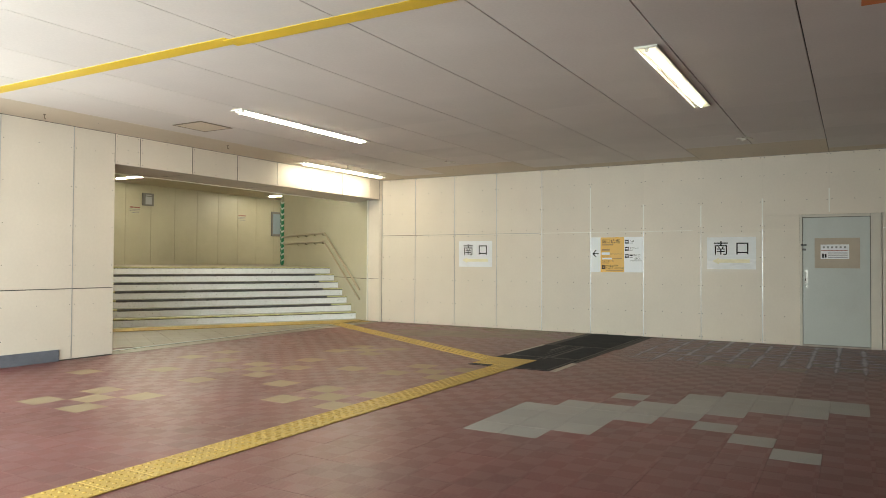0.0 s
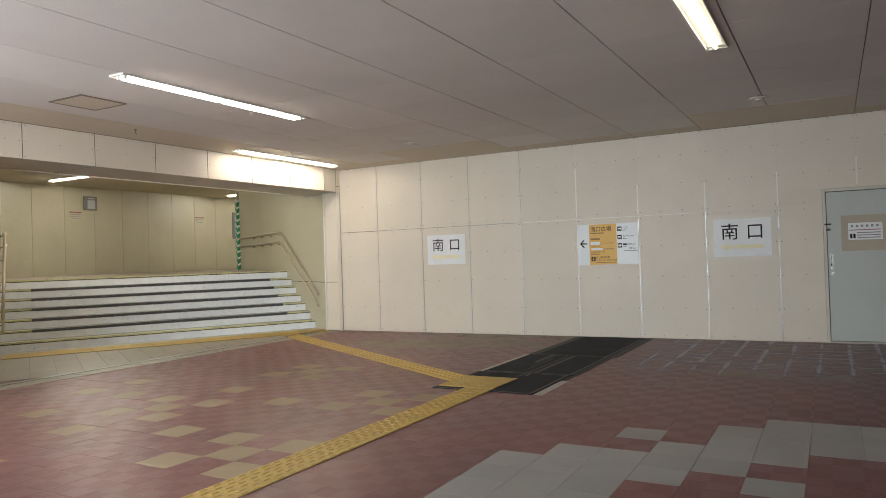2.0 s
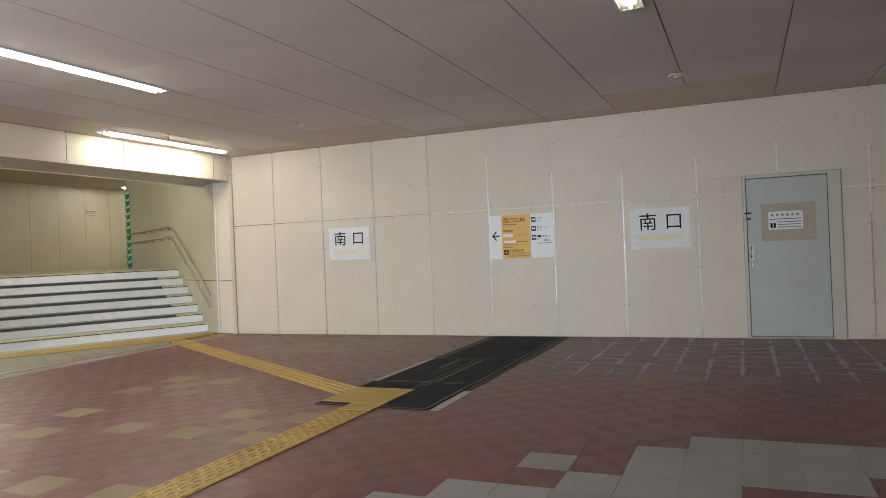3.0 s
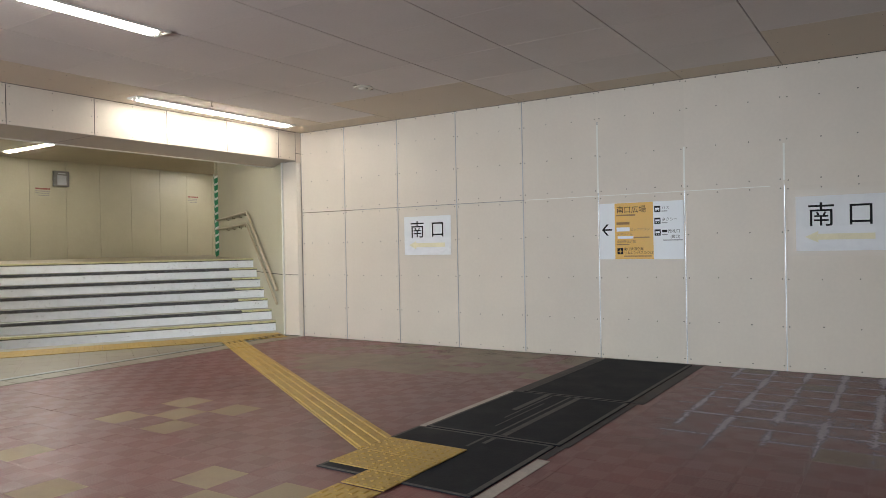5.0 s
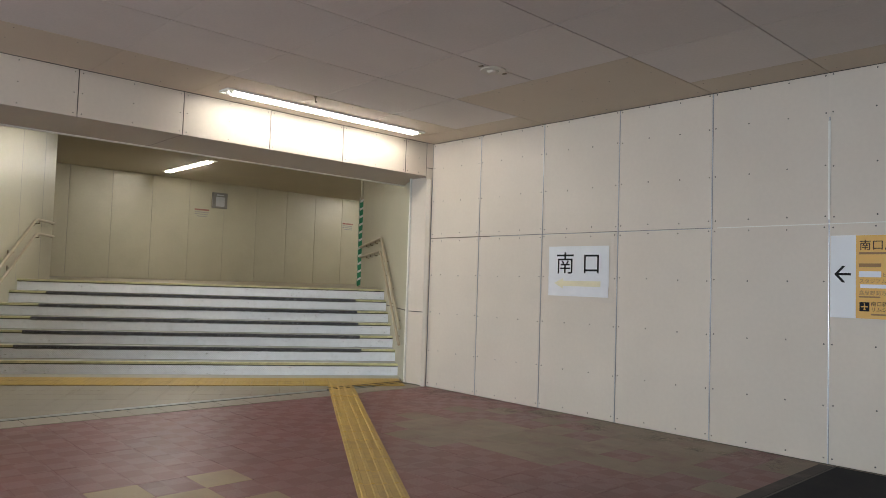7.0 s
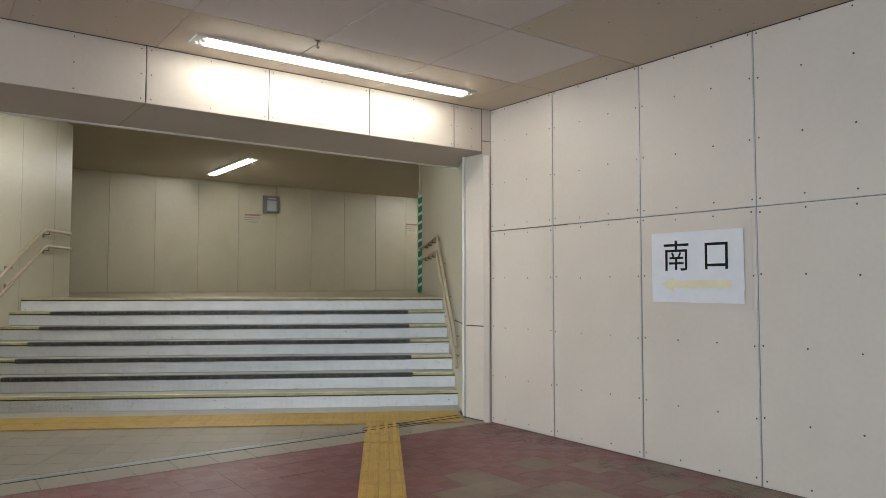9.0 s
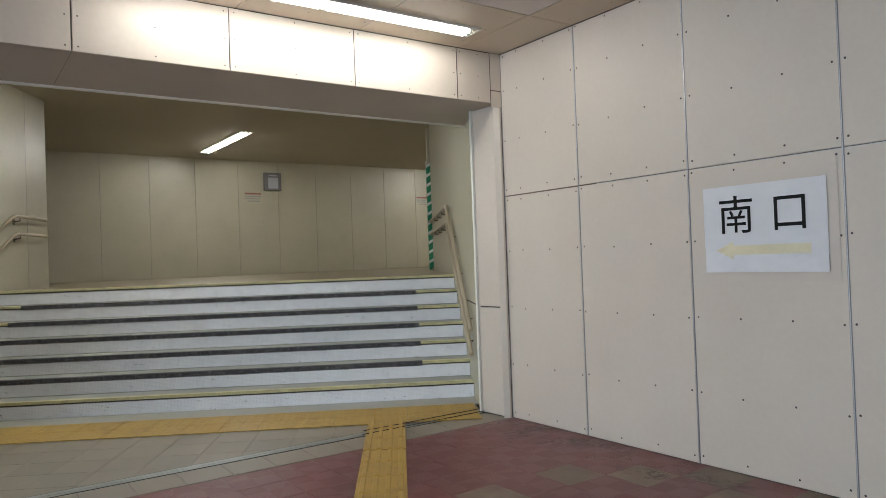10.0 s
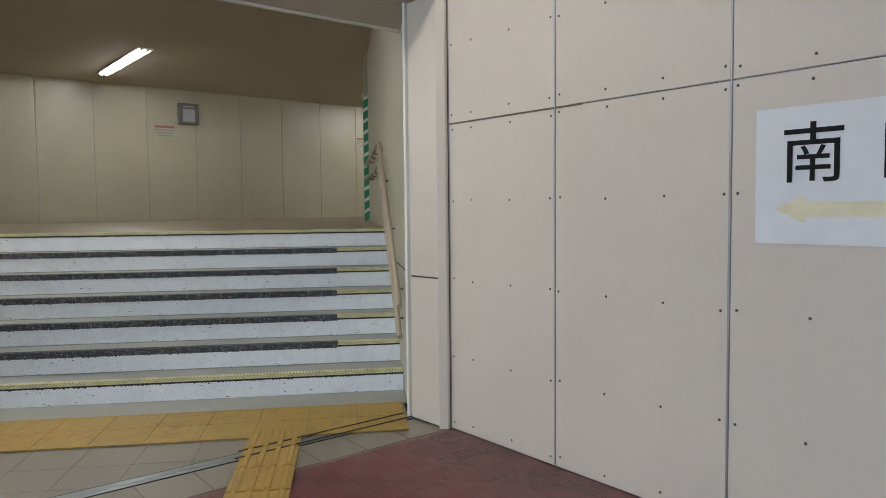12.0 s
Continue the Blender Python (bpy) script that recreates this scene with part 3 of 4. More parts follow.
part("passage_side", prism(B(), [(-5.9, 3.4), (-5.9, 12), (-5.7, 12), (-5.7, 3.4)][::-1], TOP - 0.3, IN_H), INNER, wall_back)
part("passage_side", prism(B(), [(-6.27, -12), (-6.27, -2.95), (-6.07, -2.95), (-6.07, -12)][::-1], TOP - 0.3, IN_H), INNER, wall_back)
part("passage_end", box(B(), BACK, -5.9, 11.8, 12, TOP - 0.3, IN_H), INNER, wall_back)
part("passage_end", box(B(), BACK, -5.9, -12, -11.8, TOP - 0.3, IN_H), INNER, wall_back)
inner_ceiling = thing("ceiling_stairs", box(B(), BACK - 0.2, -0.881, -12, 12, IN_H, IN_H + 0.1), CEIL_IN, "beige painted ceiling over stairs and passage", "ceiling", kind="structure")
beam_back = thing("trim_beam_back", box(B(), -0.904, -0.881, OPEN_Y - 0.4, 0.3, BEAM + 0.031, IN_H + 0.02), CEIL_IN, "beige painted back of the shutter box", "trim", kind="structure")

# shutter track let into the floor
track = thing("shutter_track", None, None, "worn steel shutter track let into the floor", "shutter track")
for x0, x1, z, m in ((-0.416, -0.402, 0.001, BLACK), (-0.402, -0.352, 0.003, STEEL), (-0.352, -0.345, 0.0045, STEEL), (-0.345, -0.312, 0.003, STEEL), (-0.312, -0.308, 0.001, BLACK)):
    part("track_rail" if m is STEEL else "groove", box(B(), x0, x1, OPEN_Y + 0.03, -0.05, -0.004, z, cut=0.001), m, track)

# ---------------------------------------------------------------- stairs
stairs = thing("stairs", None, None, "seven white-faced steps with dark and yellow nosings", "stairs", at=STAIR)
part("stair_core", box(B(), -WIDE + 0.001, -0.001, STEPS * RUN - 0.1, STEPS * RUN + 0.6, 0, TOP - 0.002), TREAD, stairs)
part("sill", box(B(), -WIDE, -0.002, -0.33, 0.03, -0.004, 0.006, cut=0.002), TREAD, stairs, "pale stone sill at the foot of the flight")
step_obs = []
for k in range(STEPS):
    y0, z = k * RUN, (k + 1) * RISE
    step = part("step", box(B(), -WIDE + 0.001, -0.001, y0 + 0.012, y0 + RUN + 0.03, max(0, z - RISE - 0.02), z - 0.004), TREAD, stairs)
    step_obs.append(step)
    part("riser", box(B(), -WIDE + 0.002, -0.002, y0 + 0.004, y0 + 0.0118, z - RISE + 0.002, z - 0.0385, cut=0.001), RISER, step, "scuffed white riser face")
    part("edge", box(B(), -WIDE + 0.002, -0.002, y0, y0 + 0.0118, z - 0.038, z - 0.0265, cut=0.001), BLACK, step, "black step edge")
    if k in (0, STEPS - 1):
        part("nosing", box(B(), -WIDE + 0.002, -0.002, y0 - 0.003, y0 + 0.06, z - 0.026, z, cut=0.002), NOSE_Y, step, "yellow gritted nosing")
    else:
        part("nosing", box(B(), -WIDE + 0.47, -0.47, y0 - 0.003, y0 + 0.06, z - 0.044, z, cut=0.002), NOSE_D, step, "dark gritted nosing")
        for x0, x1 in ((-WIDE + 0.002, -WIDE + 0.469), (-0.469, -0.002)):
            part("nosing_end", box(B(), x0, x1, y0 - 0.003, y0 + 0.06, z - 0.026, z, cut=0.002), NOSE_Y, step, "yellow gritted nosing end")


def step_wear(k, seed):
    """Ragged lower edge of the dark nosing, and small dark chips on the riser."""
    r = random.Random(seed)
    rag, chips = B(), B()
    y, z = k * RUN, (k + 1) * RISE
    low = z - (0.038 if k in (0, STEPS - 1) else 0.044)

    def fleck(bm, x0, x1, za, zb, yy):
        bm.faces.new([bm.verts.new(p) for p in ((x0, yy, za + r.uniform(0, 0.002)), (x1, yy, za), (x1 - 0.001, yy, zb), (x0 + 0.001, yy, zb))])

    x = -WIDE + (0.02 if k in (0, STEPS - 1) else 0.48)
    end = -0.02 if k in (0, STEPS - 1) else -0.48
    while x < end:
        w = r.uniform(0.006, 0.02)
        if r.random() < 0.6:
            fleck(rag, x, x + w, low - r.uniform(0.001, 0.008), low + 0.001, y + 0.0032)
        x += w + r.uniform(0.002, 0.016)
    for _ in range(110):
        x, zz = r.uniform(-WIDE + 0.03, -0.03), z - RISE + 0.004 + 0.11 * r.random() ** 2.2
        w = r.choice((0.003, 0.004, 0.006, 0.010, 0.018))
        fleck(chips, x, x + w, zz, zz + r.uniform(0.002, 0.005), y + 0.0032)
    return rag, chips


for k, step in enumerate(step_obs):
    rag, chips = step_wear(k, 40 + k)
    tagged(part("ragged_edge", rag, BLACK if k in (0, STEPS - 1) else NOSE_D, step), kind="stuff")
    tagged(part("chips", chips, SCREW, step, "dark chips and scuffs"), kind="stuff")


def handrail(name, x, y_low, y_bend, y_end, side, up=0.0):
    """Two round rails on brackets that follow the flight and then run level."""
    r = thing(name, None, None, "double beige handrail on bronze wall brackets", "handrail", "handrails of the stairs", at=STAIR)
    for lift, rad, extra in ((0.83 + up, 0.022, 0.0), (0.62 + up, 0.020, 0.04)):
        zb = TOP + lift
        slope = RISE / RUN
        zl = zb - (y_bend - y_low) * slope
        pts = [(x, y_low, zl), (x, y_bend - 0.05 + extra, zb - 0.03), (x, y_bend + 0.05 + extra, zb), (x, y_end - 0.05, zb), (x + side * 0.05, y_end, zb)]
        part("rail", tube(B(), pts, rad), RAIL, r)
        ys = [y_low + 0.25, y_low + 0.95, y_low + 1.65, y_bend + 0.15] + [y_bend + 0.75 + 0.7 * q for q in range(int((y_end - y_bend - 0.7) / 0.7))]
        for yy in ys:
            zz = zb if yy > y_bend else zb - (y_bend - yy) * slope
            part("bracket", tube(B(), [(x, yy, zz - rad), (x, yy, zz - 0.05), (x + side * 0.075, yy, zz - 0.06)], 0.008, 8), BRACKET, r)
            part("bracket_plate", box(B(), min(x + side * 0.07, x + side * 0.079), max(x + side * 0.07, x + side * 0.079), yy - 0.02, yy + 0.02, zz - 0.095, zz - 0.025, cut=0.002), BRACKET, r)
    return r


handrail("handrail", -0.048, -0.30, 1.93, 5.42, 1, 0.0)
handrail("handrail", -WIDE + 0.08, -0.40, 2.05, 2.90, -1, 0.05)

# ---------------------------------------------------------------- lamps
def ceiling_lamp(x, y, length, z, width=0.18, rz=0.0, tube_m=None, tubes=2):
    """A shallow white tray with fluorescent tubes."""
    lamp = thing("ceiling_lamp", None, None, "long white fluorescent lamp lit on the ceiling", "ceiling lamp", "fluorescent ceiling lamps", at=pose(x, y, z, 0, 0, rz))
    h, w = length / 2, width / 2
    part("tray", box(B(), -w + 0.01, w - 0.01, -h + 0.01, h - 0.01, -0.006, -0.001), LAMPW, lamp)
    for x0, x1 in ((-w, -w + 0.012), (w - 0.012, w)):
        part("rim", box(B(), x0, x1, -h, h, -0.018, 0, cut=0.002), LAMPW, lamp)
    for y0, y1 in ((-h, -h + 0.012), (h - 0.012, h)):
        part("rim", box(B(), -w + 0.013, w - 0.013, y0, y1, -0.018, 0, cut=0.002), LAMPW, lamp)
    for q in range(tubes):
        tx = 0 if tubes == 1 else (-0.036 if q == 0 else 0.036)
        for s in (-1, 1):
            y0 = 0.03 * s if length > 2 else -h + 0.08
            y1 = s * (h - 0.08) if length > 2 else h - 0.08
            if length <= 2 and s == 1:
                continue
            part("tube", tube(B(), [(tx, y0, -0.021), (tx, y1, -0.021)], 0.014, 12), tube_m, lamp, "lit fluorescent tube")
            part("lamp_holder", box(B(), tx - 0.014, tx + 0.014, min(y1, y1 + s * 0.03), max(y1, y1 + s * 0.03), -0.036, -0.006, cut=0.003), LAMPW, lamp)
    return lamp


ceiling_lamp(2.605, -5.345, 2.44, H, tube_m=TUBEM)
ceiling_lamp(0.372, -1.745, 2.40, H, tube_m=TUBEM_NEW)
ceiling_lamp(7.20, -5.46, 2.42, H, tube_m=TUBEM_OLD, tubes=1)
ceiling_lamp(-8.38, 0.43, 2.36, IN_H, width=0.22, rz=90, tube_m=TUBEM_IN)
# unseen lamp behind the beam, added to brighten the steps
ceiling_lamp(-2.9, -2.2, 2.45, IN_H, width=0.26, rz=90, tube_m=TUBEM_UNSEEN)
ceiling_lamp(-8.42, 6.6, 2.45, IN_H, width=0.26, rz=90, tube_m=TUBEM_IN)

for x, y in ((2.632, -1.746), (7.323, -1.827)):
    bm = disc(B(), 0, 0, -0.012, 0, 0.098, 0.102, 32)
    det = thing("smoke_detector", bm, PLASTIC, "round ivory smoke detector on the ceiling", "smoke detector", "smoke detectors", at=pose(x, y, H))
    part("sensor", disc(B(), 0, 0, -0.03, -0.0125, 0.03, 0.05, 24), PLASTIC, det)
    for s in (-1, 1):
        clip_y = 0.135 * s
        part("clip", box(B(), -0.02, 0.02, clip_y - 0.012, clip_y + 0.012, -0.006, -0.0005, cut=0.001), BRACKET, det, "small dark clip in the joint")

# ---------------------------------------------------------------- signs on the north wall
def paper_sign(x0, x1, z0, z1):
    """A taped paper with two large characters and a faded arrow printed on it."""
    s = thing("paper_sign", None, None, "white paper sign with two black characters and a faded yellow arrow", "sign", "paper signs on the wall")
    part("film", box(B(), x0 - 0.06, x1 + 0.055, -0.0032, -0.0022, z0 - 0.05, z1 + 0.065), FILM, s, "clear film over the paper")
    w, h = x1 - x0, z1 - z0

    def surface(x, z):
        """How far the creased paper stands off the wall."""
        u, v = (x - x0) / w, (z - z0) / h
        slack = 1.0 - 0.80 * min(1.0, max(0.0, (v - 0.25) / 0.3))
        return -0.0100 - 0.0062 * slack * noise.noise(Vector((u * 4.2 + v * 2.6, v * 7.5, x0))) - 0.0038 * slack * noise.noise(Vector((u * 13 - v * 9, v * 15 + u * 6, x0 + 3)))

    def grid(xa, xb, za, zb, nx, nz):
        bm = B()
        vs = [[bm.verts.new((xa + (xb - xa) * i / nx, surface(xa + (xb - xa) * i / nx, za + (zb - za) * j / nz), za + (zb - za) * j / nz)) for i in range(nx + 1)] for j in range(nz + 1)]
        for j in range(nz):
            for i in range(nx):
                bm.faces.new((vs[j][i], vs[j][i + 1], vs[j + 1][i + 1], vs[j + 1][i])).smooth = True
        return bm

    part("paper", grid(x0, x1, z0, z1, 60, 44), PAPER, s)
    for text, cx, cz, size in (("南", 0.128, 0.488, 0.466), ("口", 0.566, 0.488, 0.460)):
        o = words("character", text, h * size, INK, s, x0 + w * cx, z0 + h * cz, 0.0, 0.0008)
        for v in o.data.vertices:
            v.co.z = 0.0020 + (0.0004 if v.co.z > 0 else 0) - surface(x0 + w * cx + v.co.x, z0 + h * cz + v.co.y)
    za, xa, xb = z0 + h * 0.255, x0 + w * 0.105, x0 + w * 0.875
    bm = grid(xa + w * 0.15, xb, za - h * 0.054, za + h * 0.054, 36, 4)
    n, rows = 8, []
    for i in range(n + 1):
        x, reach = xa + w * 0.15 * i / n, h * 0.105 * i / n
        rows.append([bm.verts.new((x, surface(x, za + reach * k), za + reach * k)) for k in (-1, -0.5, 0, 0.5, 1)])
    for i in range(n):
        for k in range(4):
            f = (rows[i][k], rows[i + 1][k], rows[i + 1][k + 1], rows[i][k + 1])
            if i:
                bm.faces.new(f)
            else:
                bm.faces.new((rows[0][2], rows[1][k], rows[1][k + 1]))
    for v in bm.verts:
        v.co.y -= 0.0008
    part("arrow", bm, FADED, s, "faded yellow arrow")
    return s


paper_sign(1.860, 2.590, 1.172, 1.674)
paper_sign(6.520, 7.265, 1.170, 1.690)

guide = thing("direction_sign", box(B(), 4.553, 5.468, -0.009, -0.001, 1.10, 1.715, cut=0.001), SIGNW, "white and orange direction sign with arrow and pictograms", "sign")
part("orange_field", box(B(), 4.728, 5.15, -0.0112, -0.0092, 1.102, 1.713), ORANGE, guide, "orange field")
GX = 4.728
words("lettering", "南口広場", 0.082, INK, guide, GX + 0.02, 1.61, -0.0118)
part("small_print", box(B(), GX + 0.02, GX + 0.23, -0.0118, -0.0113, 1.572, 1.588), BROWN_INK, guide)
part("small_print", box(B(), GX + 0.02, GX + 0.165, -0.0118, -0.0113, 1.478, 1.505), BROWN_INK, guide)
part("sticker", box(B(), GX + 0.02, GX + 0.165, -0.0125, -0.0113, 1.405, 1.448), SIGNW, guide, "white sticker over a line of print")
words("lettering", "ビックスワン", 0.036, BROWN_INK, guide, GX + 0.17, 1.41, -0.0118)
words("lettering", "スタジアム", 0.036, BROWN_INK, guide, GX + 0.02, 1.362, -0.0118)
part("sticker", box(B(), GX + 0.03, GX + 0.205, -0.0125, -0.0113, 1.325, 1.352), SIGNW, guide, "white sticker over a line of print")
part("small_print", box(B(), GX + 0.21, GX + 0.38, -0.0118, -0.0113, 1.33, 1.342), BROWN_INK, guide)
words("lettering", "鳥屋野潟方面", 0.036, BROWN_INK, guide, GX + 0.02, 1.277, -0.0118)
part("small_print", box(B(), GX + 0.02, GX + 0.16, -0.0118, -0.0113, 1.255, 1.266), BROWN_INK, guide)
words("lettering", "南口新潟空港", 0.036, INK, guide, GX + 0.098, 1.198, -0.0118)
words("lettering", "リムジンバスのりば", 0.036, INK, guide, GX + 0.098, 1.158, -0.0118)
part("small_print", box(B(), GX + 0.10, GX + 0.40, -0.0118, -0.0113, 1.128, 1.140), BROWN_INK, guide)
part("pictogram", box(B(), GX + 0.025, GX + 0.09, -0.0118, -0.0113, 1.155, 1.222), INK, guide, "black aeroplane pictogram")
bm = B()
box(bm, GX + 0.055, GX + 0.061, -0.0124, -0.0119, 1.165, 1.214)
box(bm, GX + 0.036, GX + 0.08, -0.0124, -0.0119, 1.185, 1.193)
box(bm, GX + 0.049, GX + 0.067, -0.0124, -0.0119, 1.168, 1.173)
part("aeroplane", bm, ORANGE, guide)
bm = B()
ax, az = 4.58, 1.425
for pts in ([(ax + 0.02, az + 0.009), (ax + 0.02, az - 0.009), (ax + 0.115, az - 0.009), (ax + 0.115, az + 0.009)],
            [(ax, az), (ax + 0.055, az - 0.062), (ax + 0.078, az - 0.062), (ax + 0.024, az)],
            [(ax, az), (ax + 0.024, az), (ax + 0.078, az + 0.062), (ax + 0.055, az + 0.062)]):
    bm.faces.new([bm.verts.new((x, -0.0100 - 0.0002 * len(bm.faces), z)) for x, z in pts])
part("arrow", bm, INK, guide, "black arrow")
for z, lab, w2 in ((1.60, "バス", 0.0), (1.475, "タクシー", 0.0), (1.35, "改札口", 0.065)):
    part("pictogram", box(B(), 5.163, 5.228, -0.0104, -0.0094, z, z + 0.066), INK, guide, "black pictogram square")
    b2 = B()
    box(b2, 5.173, 5.218, -0.0112, -0.0105, z + 0.026, z + 0.046)
    box(b2, 5.177, 5.188, -0.0112, -0.0105, z + 0.011, z + 0.019)
    box(b2, 5.203, 5.214, -0.0112, -0.0105, z + 0.011, z + 0.019)
    part("vehicle", b2, SIGNW, guide)
    words("lettering", lab, 0.042, INK, guide, 5.24 + w2, z + 0.03, -0.0099)
    part("small_print", box(B(), 5.24, 5.30, -0.0099, -0.0093, z + 0.004, z + 0.014), GREY_INK, guide)
part("mark", box(B(), 5.242, 5.298, -0.0099, -0.0093, 1.383, 1.41), INK, guide)
words("lettering", "(東口)", 0.038, INK, guide, 5.33, 1.325, -0.0099)
part("small_print", box(B(), 5.25, 5.455, -0.0099, -0.0093, 1.295, 1.306), GREY_INK, guide)

# ---------------------------------------------------------------- door in the north wall
door = thing("door_1", box(B(), DOOR[0], DOOR[1] - 0.05, 0.002, 0.015, 0.03, DOOR[2], cut=0.003), DOORP, "grey-green steel door, shut", "door", kind="structure")
part("door_frame", box(B(), DOOR[0] - 0.043, DOOR[0] - 0.006, -0.012, 0.014, 0.0, DOOR[2] + 0.048, cut=0.003), FRAMEP, door)
part("door_frame", box(B(), DOOR[1] - 0.043, DOOR[1] + 0.098, -0.022, 0.014, 0.0, DOOR[2] + 0.048, cut=0.006), FRAMEP, door)
part("door_frame", box(B(), DOOR[0] - 0.005, DOOR[1] - 0.044, -0.012, 0.014, DOOR[2] + 0.008, DOOR[2] + 0.048, cut=0.003), FRAMEP, door)
part("threshold", box(B(), DOOR[0] - 0.005, DOOR[1] - 0.044, -0.02, 0.012, -0.003, 0.025, cut=0.003), TAPE_W, door, "pale worn threshold")
lever = part("lever_handle", box(B(), DOOR[0] + 0.025, DOOR[0] + 0.065, -0.004, 0.002, 0.97, 1.17, cut=0.002), CHROME, door, "satin steel lever handle")
part("grip", tube(B(), [(DOOR[0] + 0.035, -0.006, 1.14), (DOOR[0] + 0.035, -0.05, 1.14), (DOOR[0] + 0.035, -0.05, 1.01), (DOOR[0] + 0.035, -0.006, 1.01)], 0.008, 10), CHROME, lever)
bm = disc(B(), 0, 0, 0, 0.02, 0.024, 0.02, 20)
part("lock", bm, CHROME, door, at=pose(DOOR[0] + 0.05, 0.001, 0.915, 90, 0, 0))
part("hasp", box(B(), DOOR[0] - 0.03, DOOR[0] + 0.05, -0.02, 0.002, 1.545, 1.565, cut=0.002), BLACK, door, "dark hasp")
part("hasp", box(B(), DOOR[0] - 0.01, DOOR[0] + 0.04, -0.018, 0.002, 1.47, 1.50, cut=0.002), SCREW, door)
notice = thing("door_notice", box(B(), 8.09, 8.69, -0.002, 0.0, 1.20, 1.66), KRAFT, "tan backing sheet with a white notice on the door", "notice")
part("sheet", box(B(), 8.17, 8.55, -0.0035, -0.0022, 1.34, 1.56), PAPER, notice)
for k in range(6):
    part("print", box(B(), 8.20 + k * 0.056, 8.228 + k * 0.056, -0.0042, -0.0036, 1.503, 1.532), GREY_INK, notice)
part("print", box(B(), 8.18, 8.53, -0.0042, -0.0036, 1.462, 1.472), RED_INK, notice)
for k in range(3):
    part("print", box(B(), 8.27, 8.53, -0.0042, -0.0036, 1.425 - 0.032 * k, 1.437 - 0.032 * k), GREY_INK, notice)
for k in range(2):
    part("print", box(B(), 8.19 + 0.035 * k, 8.215 + 0.035 * k, -0.0042, -0.0036, 1.36, 1.42), INK, notice)

# ---------------------------------------------------------------- upper passage
alarm = thing("wall_box", box(B(), BACK + 0.001, BACK + 0.07, 1.91, 2.30, 2.96, 3.35, cut=0.008), BOXG, "grey square metal box on the passage wall", "wall box")
part("louvre", box(B(), BACK + 0.0705, BACK + 0.082, 1.99, 2.22, 3.0, 3.24, cut=0.004), BOXL, alarm)
part("label_plate", box(B(), BACK + 0.0705, BACK + 0.076, 2.01, 2.20, 3.27, 3.30), BOXL, alarm)


def wall_notice(y0, y1, z0, z1):
    s = thing("wall_notice", box(B(), BACK + 0.001, BACK + 0.003, y0, y1, z0, z1), INNER, "small cream notice with red heading and grey lines", "notice", "notices in the passage")
    h = z1 - z0
    r = random.Random(int(y0 * 100))
    for k, (top, tall, ink) in enumerate(((0.06, 0.15, RED_INK), (0.33, 0.08, GREY_INK), (0.52, 0.08, GREY_INK), (0.72, 0.08, GREY_INK))):
        y = y0 + (0.02 if k < 3 else 0.09)
        while y < y1 - 0.05:
            w = r.uniform(0.022, 0.045)
            part("heading" if k == 0 else "print", box(B(), BACK + 0.0032, BACK + 0.004, y, y + w, z1 - h * (top + tall), z1 - h * top), ink, s)
            y += w + r.uniform(0.006, 0.012)
    return s


wall_notice(1.47, 1.87, 2.66, 2.92)
wall_notice(5.86, 6.25, 2.66, 2.92)
win = thing("wall_panel_board", box(B(), BACK + 0.001, BACK + 0.05, 7.50, 8.6, 2.20, 3.12, cut=0.006), BOXG, "pale blue framed board on the passage wall", "notice board")
part("pane", box(B(), BACK + 0.0505, BACK + 0.055, 7.58, 8.52, 2.28, 3.04), BLUE, win)

# hazard tape round the corner post at the head of the stairs
post = thing("corner_post", box(B(), -0.055, 0.055, -0.055, 0.055, TOP - 0.002, IN_H, cut=0.012), INNER, "ivory corner post wrapped in green and white tape", "post", at=STAIR @ pose(0.0, 5.56, 0))
bm = B()
turns, pitch = 22, 0.165
for k in range(turns):
    z0 = TOP + 0.002 + (k // 2) * pitch + (k % 2) * 0.115
    mi, band = k % 2, 0.115 if k % 2 == 0 else 0.05
    ring = [(-0.072, -0.066), (0.066, -0.066), (0.066, 0.066), (-0.072, 0.066)]
    for s in range(4):
        (xa, ya), (xb, yb) = ring[s], ring[(s + 1) % 4]
        rise = 0.085
        q = [bm.verts.new((xa, ya, z0 + (0 if s % 2 == 0 else rise))), bm.verts.new((xb, yb, z0 + (rise if s % 2 == 0 else 0))),
             bm.verts.new((xb, yb, z0 + band + (rise if s % 2 == 0 else 0))), bm.verts.new((xa, ya, z0 + band + (0 if s % 2 == 0 else rise)))]
        bm.faces.new(q).material_index = mi
part("hazard_tape", bm, (GREEN, WTAPE), post, "green and white striped hazard tape")

# ---------------------------------------------------------------- things on the floor and ceiling
stripe = thing("ceiling_stripe", None, None, "yellow tape stripe across the ceiling", "tape stripe")
part("tape", box(B(), 0.0, 4.45, -8.44, -8.29, H - 0.004, H - 0.0005), YTAPE, stripe)
part("tape", box(B(), 4.40, 12.0, -8.40, -8.25, H - 0.0075, H - 0.0042), YTAPE, stripe)
part("tape", box(B(), 8.66, 8.98, -6.98, -6.84, H - 0.003, H - 0.0005), mat("orange_tape", (0.75, 0.22, 0.05), 0.5, vary=0.05), stripe, "orange tape patch")
hatch = thing("ceiling_hatch", box(B(), 1.22, 1.69, -6.27, -5.80, H - 0.006, H - 0.0005), CEIL_EDGE, "square ceiling hatch with a dark frame", "hatch")
